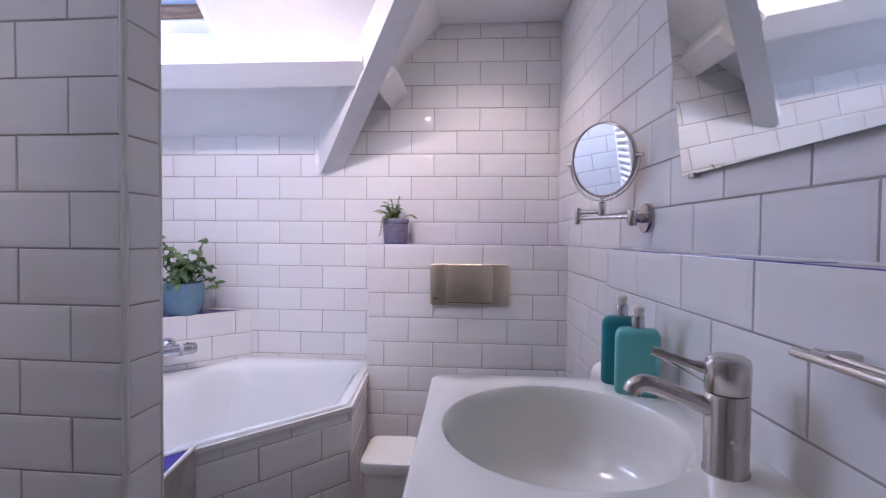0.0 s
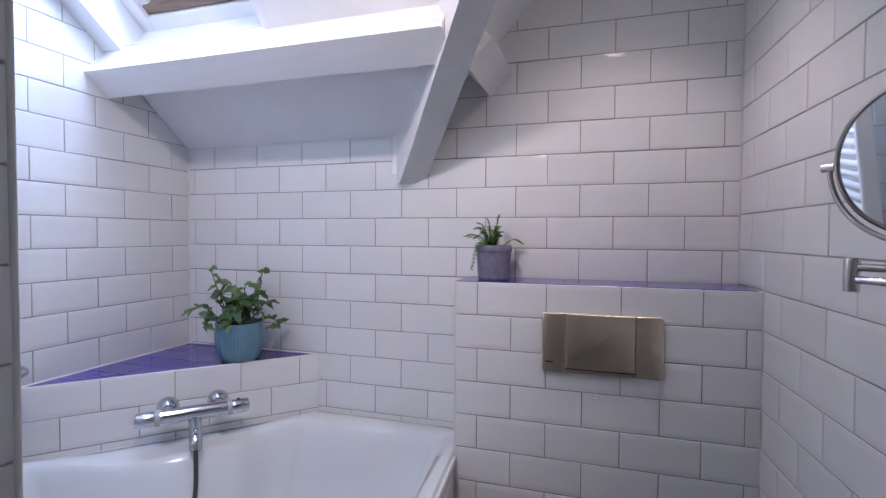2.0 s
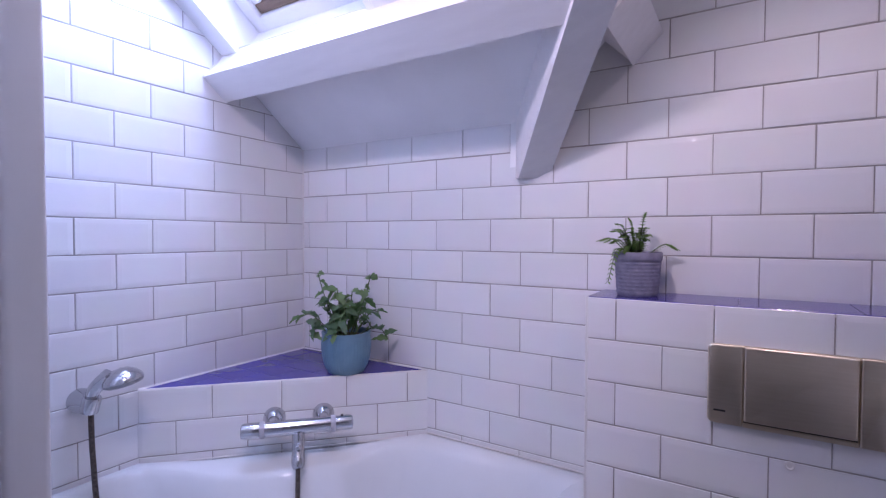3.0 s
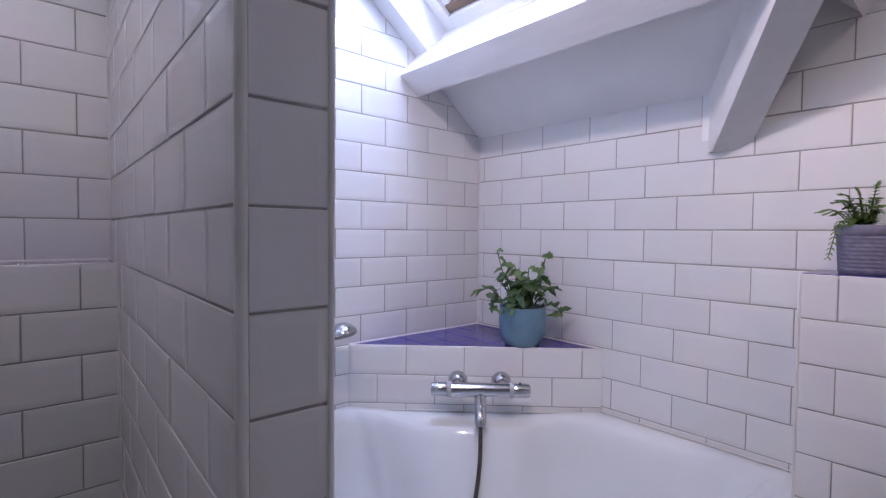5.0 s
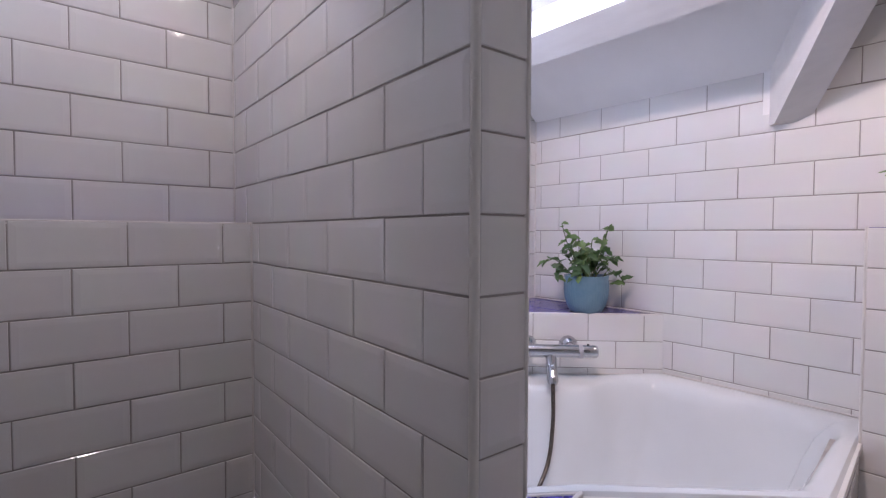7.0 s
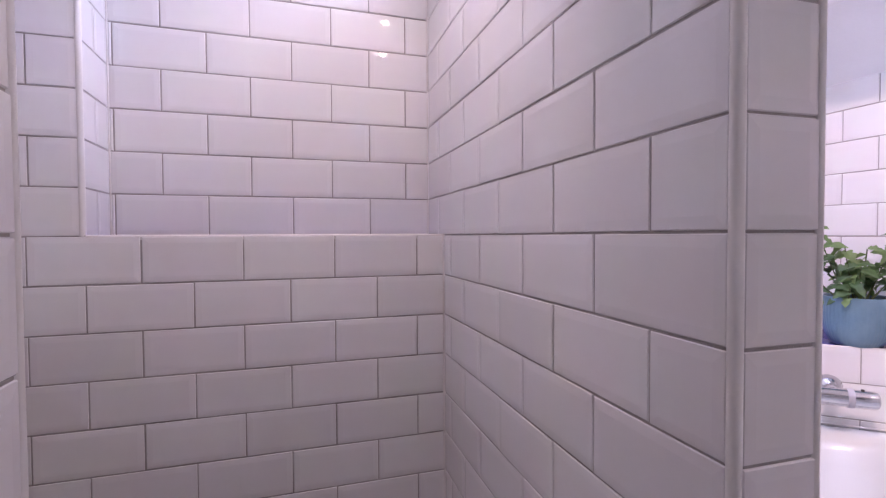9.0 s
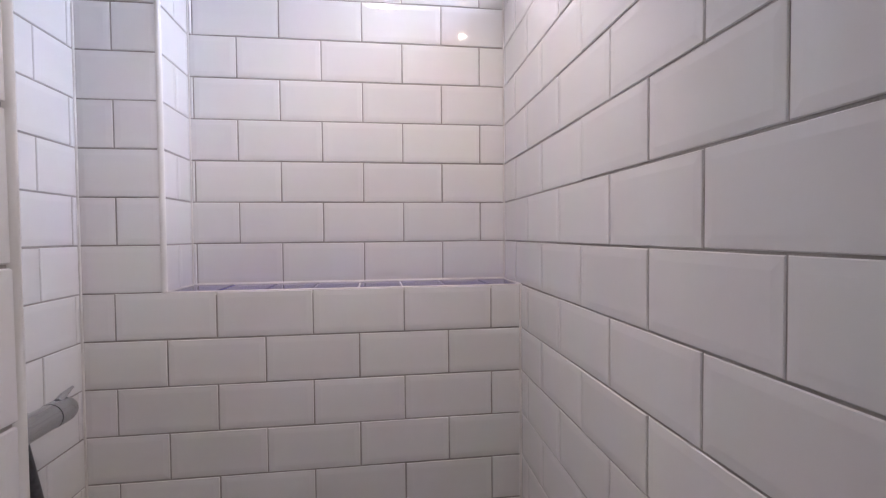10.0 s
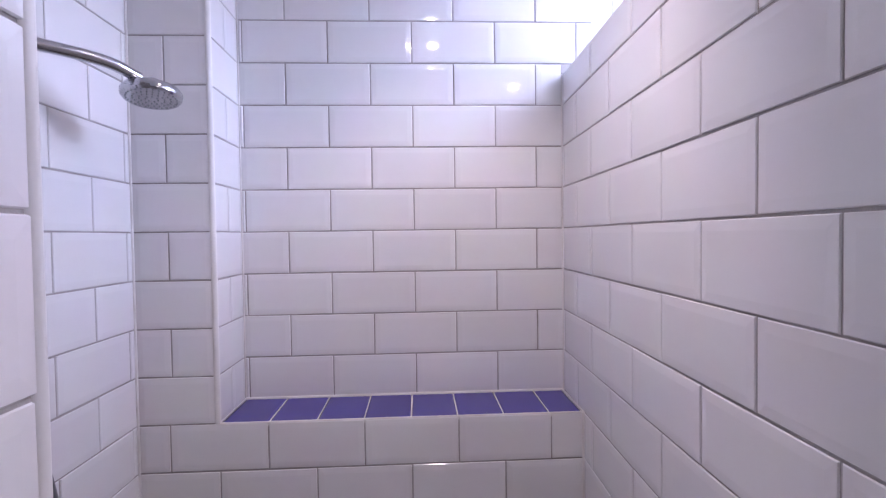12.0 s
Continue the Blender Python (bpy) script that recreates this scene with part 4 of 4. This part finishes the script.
pk = tube([(FX - 0.004, FY - 0.027, BZ1 + 0.050), (FX - 0.004, FY - 0.036, BZ1 + 0.050)], 0.006, 14)
pk.transform(TS)
part("knob", pk, M_STEEL, tap, smooth=True)

# soap bottles
def soap_bottle(x, y, w, d, h, turn, material, label):
    b = thing("soap_bottle", label, "bottle", "", "soap bottles", (x, y, BZ1))
    bm = rounded_loft(w, d, ((0.004, 0), (0.001, 0.003), (0, 0.008), (0, h - 0.016), (0.0015, h - 0.009), (0.005, h - 0.004), (0.010, h - 0.001), (0.016, h)))
    m = Matrix.Translation((x, y, BZ1)) @ Matrix.Rotation(radians(turn), 4, 'Z')
    bm.transform(m)
    part("body", bm, material, b, smooth=True)
    nk = lathe([(0.0115, h), (0.0115, h + 0.020), (0.010, h + 0.022)], 24)
    nk.transform(m)
    part("collar", nk, M_CHROME, b, "silver collar", True)
    cp = lathe([(0.0095, h + 0.0222), (0.0095, h + 0.030), (0.011, h + 0.031), (0.011, h + 0.037), (0.008, h + 0.040), (0.001, h + 0.041)], 24)
    cp.transform(m)
    part("cap", cp, M_WHITE_PLASTIC, b, "white pump cap", True)
    return b


soap_bottle(0.329, 0.846, 0.076, 0.044, 0.118, -18, M_TEAL, "light teal flat soap bottle with a white cap on the basin")
soap_bottle(0.318, 0.905, 0.072, 0.044, 0.130, -20, M_TEAL_DARK, "dark teal flat soap bottle with a white cap on the basin")

# ------------------------------------------------------------------ wall mirror, leaning forward a little
mir = thing("wall_mirror", "frameless wall mirror with clips above the basin, tilted forward", "mirror", at=on_right(1.185, 1.269))
lean = math.atan(0.11)
mm = Matrix.Translation(on_right(1.185, 1.268, 0.012)) @ Matrix((RU, RN, Vector((0, 0, 1)))).transposed().to_4x4() @ Matrix.Rotation(-lean, 4, 'X')
g = box(0, 0.90, -0.004, 0.0, 0, 0.78)
g.transform(mm)
part("back", g, M_GLASS_EDGE, mir)
g = box(0.001, 0.899, 0.0005, 0.0015, 0.001, 0.779)
g.transform(mm)
part("glass", g, M_MIRROR, mir)
for u in (0.040, 0.80):
    g = box(u - 0.010, u + 0.010, -0.011, 0.005, -0.007, 0.004, 0.002)
    g.transform(mm)
    part("clip", g, M_STEEL, mir, smooth=True)

# magnifying mirror on a jointed arm
mag = thing("magnifying_mirror", "round shaving mirror on a jointed steel wall arm", "mirror", at=on_right(0.995, 1.195))
w0 = on_right(0.995, 1.195)
ros = lathe([(0.035, 0), (0.035, 0.010), (0.033, 0.013), (0.012, 0.014), (0.010, 0.034)], 32)
ros.transform(frame_to(RN, w0))
part("rosette", ros, M_STEEL, mag, smooth=True)
k1 = w0 + RN * 0.040
elbow = Vector((0.310, 1.285, 1.195))
post = Vector((0.361, 1.238, 1.207))
kn1 = lathe([(0.010, -0.018), (0.011, -0.016), (0.011, 0.016), (0.010, 0.018)], 20)
kn1.transform(Matrix.Translation(k1))
part("hinge", kn1, M_STEEL, mag, smooth=True)
part("arm", tube([k1 + Vector((0, 0, 0.004)), elbow + Vector((0, 0, 0.004))], 0.0052, 14), M_STEEL, mag, smooth=True)
kn2 = lathe([(0.0085, -0.012), (0.009, -0.010), (0.009, 0.030), (0.008, 0.032)], 20)
kn2.transform(Matrix.Translation(elbow))
part("hinge", kn2, M_STEEL, mag, smooth=True)
part("arm", tube([elbow + Vector((0, 0, 0.020)), Vector((post.x, post.y, elbow.z + 0.020))], 0.0052, 14), M_STEEL, mag, smooth=True)
kn3 = lathe([(0.009, -0.004), (0.010, -0.002), (0.010, 0.030), (0.006, 0.033), (0.006, 0.045)], 20)
kn3.transform(Matrix.Translation(post))
part("stem", kn3, M_STEEL, mag, smooth=True)
MC = Vector((0.361, 1.236, 1.348))
mn = Vector((-0.7645, -0.6445, -0.12)).normalized()
mf = frame_to(mn, MC) @ Matrix.Scale(0.93, 4)
rim = lathe([(0.0985, -0.008), (0.1025, -0.006), (0.104, 0.0), (0.1025, 0.006), (0.0985, 0.008), (0.0965, 0.006), (0.0965, -0.006), (0.0985, -0.008)], 56, False)
rim.transform(mf)
part("rim", rim, M_STEEL, mag, smooth=True)
gl = lathe([(0.0968, -0.004), (0.0968, 0.004), (0.0965, 0.0045)], 56)
gl.transform(mf)
part("glass", gl, M_SHAVING, mag)
side_v = mn.cross(Vector((0, 0, 1))).normalized()
part("pivot", tube([MC + side_v * 0.096, MC + side_v * 0.112], 0.006, 14), M_STEEL, mag, smooth=True)
part("pivot", tube([MC - side_v * 0.096, MC - side_v * 0.112], 0.006, 14), M_STEEL, mag, smooth=True)
bowp = [MC + side_v * (0.103 * math.cos(a)) + Vector((0, 0, 0.103 * math.sin(a))) for a in [math.pi + math.pi * i / 28 for i in range(29)]]
part("bow", tube(bowp, 0.0035, 10), M_STEEL, mag, smooth=True)

# towel rail beside the basin
rail = thing("towel_rail", "slim double steel towel rail on the duct wall", "towel rail", at=on_right(1.66, 1.035, 0.06))
for off in (0.030, 0.052):
    part("bar", tube([on_right(1.655, 1.035, 0.066 + off), on_right(2.10, 1.035, 0.066 + off)], 0.0045, 12), M_STEEL, rail, smooth=True)
for u in (1.67, 2.09):
    g = right_box(u - 0.009, u + 0.009, 0.0663, 0.122, 1.0305, 1.0385, 0.003)
    part("bracket", g, M_STEEL, rail, smooth=True)

# toilet roll holder on the right wall
tp = thing("toilet_roll_holder", "steel toilet roll holder with a white roll", "toilet roll holder", at=on_right(0.80, 0.80))
g = lathe([(0.012, 0), (0.012, 0.004), (0.008, 0.006), (0.008, 0.042), (0.006, 0.044)], 18)
g.transform(frame_to(RN, on_right(0.80, 0.862)))
part("peg", g, M_STEEL, tp, smooth=True)
part("bar", tube([on_right(0.80, 0.862, 0.034), on_right(0.88, 0.862, 0.034)], 0.007, 14), M_STEEL, tp, smooth=True)
part("pin", tube([on_right(0.80, 0.796, 0.038), on_right(0.80, 0.816, 0.038)], 0.005, 12), M_STEEL, tp, smooth=True)
g = right_box(0.775, 0.868, 0.0655, 0.0668, 0.650, 0.770)
part("hanging_sheet", g, M_PAPER, tp, "loose end of the paper")
g = lathe([(0.016, -0.048), (0.031, -0.048), (0.033, -0.044), (0.033, 0.044), (0.031, 0.048), (0.016, 0.048), (0.016, -0.048)], 32, False)
g.transform(frame_to(RU, on_right(0.822, 0.766, 0.034)))
part("paper_roll", g, M_PAPER, tp, "white paper roll", True)

# ------------------------------------------------------------------ shower fittings
sh = thing("rain_shower", "round chrome shower head on an arm from the side wall", "shower", at=(-1.20, YSL, 1.78))
arm = arc_points([(-1.10, YSL, 1.790), (-1.13, -0.11, 1.792), (-1.20, -0.045, 1.790), (-1.245, -0.016, 1.778)], 6)
part("arm", tube(arm, 0.0095, 16), M_CHROME, sh, smooth=True)
g = lathe([(0.026, 0), (0.026, 0.006), (0.014, 0.010)], 24)
g.transform(frame_to((0, 1, 0), (-1.10, YSL, 1.790)))
part("rosette", g, M_CHROME, sh, smooth=True)
g = lathe([(0.012, 0.032), (0.016, 0.022), (0.036, 0.016), (0.052, 0.011), (0.056, 0.004), (0.055, -0.006), (0.051, -0.010), (0.001, -0.010)], 44)
g.transform(frame_to((-0.16, -0.05, 1), (-1.268, -0.008, 1.757)) @ Matrix.Scale(0.84, 4))
hd = part("head", g, M_CHROME, sh, smooth=True)
g = bmesh.new()
for ring_i in range(1, 5):
    for k in range(ring_i * 7):
        a = 2 * math.pi * k / (ring_i * 7)
        add(g, lathe([(0.0016, 0), (0.0012, -0.0015)], 6), Matrix.Translation((0.0113 * ring_i * math.cos(a), 0.0113 * ring_i * math.sin(a), -0.010)))
g.transform(frame_to((-0.16, -0.05, 1), (-1.268, -0.008, 1.757)) @ Matrix.Scale(0.84, 4))
tagged(part("nozzles", g, M_FACE, hd), kind="stuff")

smx = thing("shower_mixer", "chrome thermostatic shower mixer on the side wall", "tap", at=(-1.15, YSL, 0.955))
part("body", tube([(-1.04, -0.085, 0.939), (-1.232, -0.085, 0.939)], 0.0212, 26), M_CHROME, smx, smooth=True)
for x in (-1.07, -1.20):
    g = lathe([(0.033, 0), (0.033, 0.004), (0.024, 0.020), (0.014, 0.030), (0.014, 0.065)], 26)
    g.transform(frame_to((0, 1, 0), (x, YSL, 0.944)))
    part("rosette", g, M_CHROME, smx, smooth=True)
part("seam", tube([(-1.2318, -0.085, 0.939), (-1.2345, -0.085, 0.939)], 0.0208, 26), M_RUBBER, smx, "dark seam beside the knob")
for sgn, x in ((-1, -1.234), (1, -1.038)):
    g = lathe([(0.0215, 0), (0.0222, 0.003), (0.0222, 0.036), (0.020, 0.044), (0.001, 0.046)], 26)
    g.transform(frame_to((sgn, 0, 0), (x, -0.085, 0.939)))
    part("knob", g, M_CHROME, smx, smooth=True)
part("lever", tube([(-1.256, -0.085, 0.957), (-1.270, -0.085, 0.963), (-1.296, -0.084, 0.971)], [0.007, 0.006, 0.0025], 12), M_CHROME, smx, smooth=True)
hz = arc_points([(-1.05, YSL + 0.012, 1.56), (-1.10, -0.120, 1.37), (-1.184, -0.120, 1.05), (-1.220, -0.120, 0.91), (-1.262, -0.119, 0.75), (-1.270, -0.105, 0.60), (-1.20, -0.095, 0.50), (-1.13, -0.09, 0.62), (-1.12, -0.085, 0.92)], 8)
part("hose", tube(hz, 0.0088, 12), M_HOSE_GREY, smx, "thick dark grey shower hose", True)

# ------------------------------------------------------------------ plants
def leaf_mesh(bm, base, direction, up, length, width, lobes, droop=0.25, fold=0.15):
    """A thin leaf blade with lobes, bent downward."""
    d = Vector(direction).normalized()
    s = d.cross(Vector(up)).normalized()
    n = s.cross(d)
    steps = 12 if lobes else 5
    left, mid_, right_ = [], [], []
    for i in range(steps + 1):
        t = i / steps
        prof = math.sin(math.pi * min(1.0, 0.10 + 0.90 * t)) ** 0.75 * (1 - 0.25 * t)
        if lobes:
            prof *= 0.50 + 0.50 * abs(math.sin(t * math.pi * lobes + 0.4))
        c = Vector(base) + d * (length * t) - n * (droop * length * t * t)
        half = width * 0.5 * prof
        left.append(bm.verts.new(c - s * half + n * (fold * half)))
        mid_.append(bm.verts.new(c))
        right_.append(bm.verts.new(c + s * half + n * (fold * half)))
    for i in range(steps):
        bm.faces.new((left[i], mid_[i], mid_[i + 1], left[i + 1]))
        bm.faces.new((mid_[i], right_[i], right_[i + 1], mid_[i + 1]))


rng = random.Random(11)
PX, PY = -1.225, 1.968
ivy = thing("ivy_plant", "leafy green pot plant in a blue glazed pot on the ledge", "plant", at=(PX, PY, ZT))
prof = [(0.041, 0), (0.046, 0.003), (0.0555, 0.020), (0.0615, 0.042), (0.0645, 0.066), (0.0645, 0.088), (0.0625, 0.103), (0.0640, 0.107), (0.0640, 0.112), (0.0600, 0.112)]
potm = lathe(prof, 192, False)
for i, v in enumerate(potm.verts):
    a = math.atan2(v.co.y, v.co.x)
    k = 1 + (0.008 if 0.002 < v.co.z < 0.10 else 0.0) * math.cos(a * 48)
    v.co.x *= k
    v.co.y *= k
add(potm, lathe([(0.060, 0.112), (0.058, 0.090)], 72, False))
add(potm, lathe([(0.001, 0.0), (0.041, 0.0)], 72, False))
potm.transform(Matrix.Translation((PX, PY, ZT)) @ Matrix.Diagonal((1.28, 1.28, 1.24, 1)))
part("pot", potm, M_POT_BLUE, ivy, "blue ribbed glazed pot", True)
g = lathe([(0.059, 0.096), (0.040, 0.100), (0.001, 0.103)], 32, False)
g.transform(Matrix.Translation((PX, PY, ZT)) @ Matrix.Diagonal((1.28, 1.28, 1.24, 1)))
part("soil", g, M_SOIL, ivy)
LAT, DEP = Vector((0.767, 0.640, 0)), Vector((-0.640, 0.767, 0))
stems = []
for l, f, h in ((-0.093, 0.0, 0.195), (0.082, 0.015, 0.185), (-0.150, 0.0, 0.050), (0.140, 0.0, -0.030), (-0.030, 0.0, 0.145), (0.020, 0.0, 0.135),
                (-0.060, -0.02, 0.115), (0.055, -0.03, 0.050), (0.110, 0.005, 0.060), (-0.115, 0.0, -0.010), (-0.020, -0.06, 0.030), (0.0, -0.05, 0.085),
                (-0.075, 0.03, 0.080), (0.050, 0.03, 0.095), (-0.030, -0.08, -0.005), (-0.005, 0.02, 0.10), (0.085, -0.02, 0.015)):
    b = Vector((PX, PY, ZT + 0.122)) + LAT * (l * 0.25) + DEP * (f * 0.25)
    tip = Vector((PX, PY, ZT + 0.139 + h)) + LAT * l + DEP * f
    bend = b.lerp(tip, 0.55) + LAT * (l * 0.08) + Vector((0, 0, 0.035 if h < 0.08 else 0.012))
    pts = arc_points([b, bend, tip], 6)
    part("stem", tube(pts, 0.0018, 6), M_STEM, ivy)
    stems.append((pts, h))
for pts, h in stems:
    count = 3 + int((pts[-1] - pts[0]).length * 24)
    for k in range(count):
        at_ = 0.28 + 0.72 * (k + 0.5) / count
        p = pts[min(len(pts) - 1, int(len(pts) * at_))]
        a = rng.uniform(0, 2 * math.pi)
        bm = bmesh.new()
        ln = rng.uniform(0.034, 0.054) * (1.0 if at_ < 0.8 else 0.85)
        d = Vector((math.cos(a), math.sin(a), rng.uniform(-0.6, 0.8)))
        tilt = Vector((rng.uniform(-0.9, 0.9), rng.uniform(-1.2, 0.2), 1))
        leaf_mesh(bm, p, d, tilt, ln, ln * rng.uniform(0.72, 0.98), rng.choice((2, 2.5, 3)), rng.uniform(0.1, 1.1), rng.uniform(0.1, 0.6))
        young = (h > 0.12 and at_ > 0.55) or (h < 0.06 and at_ > 0.8) or rng.random() < 0.12
        part("leaf", bm, M_LEAF_PALE if young else M_LEAF, ivy, "paler young leaf" if young else "", smooth=True)

QX, QY, QZ = -0.312, 2.036, 1.115
fern = thing("fern_plant", "small green fern in a grey ribbed pot on the cistern ledge", "plant", at=(QX, QY, QZ))
prof = [(0.042, 0.0), (0.044, 0.002)]
zz = 0.006
while zz < 0.078:
    prof += [(0.0445 + zz * 0.07, zz), (0.0456 + zz * 0.07, zz + 0.003), (0.0445 + zz * 0.07, zz + 0.006)]
    zz += 0.008
prof += [(0.0520, 0.080), (0.0530, 0.083), (0.0530, 0.096), (0.0515, 0.098), (0.0490, 0.096), (0.0480, 0.080)]
potm = lathe(prof, 48, False)
add(potm, lathe([(0.001, 0.0), (0.042, 0.0)], 48, False))
for v in potm.verts:
    a = math.atan2(v.co.y, v.co.x)
    if 0.005 < v.co.z < 0.079:
        k = 1 + 0.010 * math.cos(a * 16 + v.co.z * 400)
        v.co.x *= k
        v.co.y *= k
potm.transform(Matrix.Translation((QX, QY, QZ)) @ Matrix.Diagonal((1.08, 1.08, 1.10, 1)))
part("pot", potm, M_POT_GREY, fern, "grey-blue pot with woven ribs", True)
g = lathe([(0.049, 0.084), (0.030, 0.088), (0.001, 0.090)], 32, False)
g.transform(Matrix.Translation((QX, QY, QZ)) @ Matrix.Diagonal((1.08, 1.08, 1.10, 1)))
part("soil", g, M_SOIL, fern)
FRONDS = [(rng.uniform(-0.075, 0.035), rng.uniform(-0.04, 0.03), rng.uniform(0.0, 0.062)) for _ in range(14)]
for l, f, h in FRONDS + list(((-0.106, -0.01, 0.030), (-0.088, -0.02, -0.070), (0.018, 0.0, 0.098), (0.100, -0.01, 0.008), (-0.056, 0.0, 0.072), (-0.035, -0.02, 0.060), (0.0, -0.02, 0.062),
                (-0.020, 0.01, 0.085), (0.022, 0.0, 0.062), (-0.045, 0.0, 0.040), (0.012, -0.03, 0.042), (-0.012, 0.02, 0.050), (-0.065, 0.01, 0.025), (0.030, 0.01, 0.030))):
    b = Vector((QX, QY, QZ + 0.096)) + LAT * (l * 0.2)
    tip = Vector((QX, QY, QZ + 0.106 + h)) + LAT * l + DEP * f
    top = b.lerp(tip, 0.6) + Vector((0, 0, 0.02 if h > -0.02 else 0.055))
    pts = arc_points([b, top, tip], 8)
    fr = part("frond", tube(pts, 0.0011, 5), M_STEM, fern)
    bm = bmesh.new()
    for i in range(2, len(pts)):
        d = (pts[min(i + 1, len(pts) - 1)] - pts[i - 1]).normalized()
        s = d.cross(Vector((0, 0, 1)))
        if s.length < 0.1:
            s = Vector((1, 0, 0))
        s.normalize()
        size = 0.022 * (1 - 0.55 * i / len(pts))
        for sg in (-1, 1):
            leaf_mesh(bm, pts[i], s * sg + d * 0.45, (0, 0, 1), size, size * 0.5, 0, 0.25)
    tagged(part("foliage", bm, M_FERN, fr), kind="stuff")
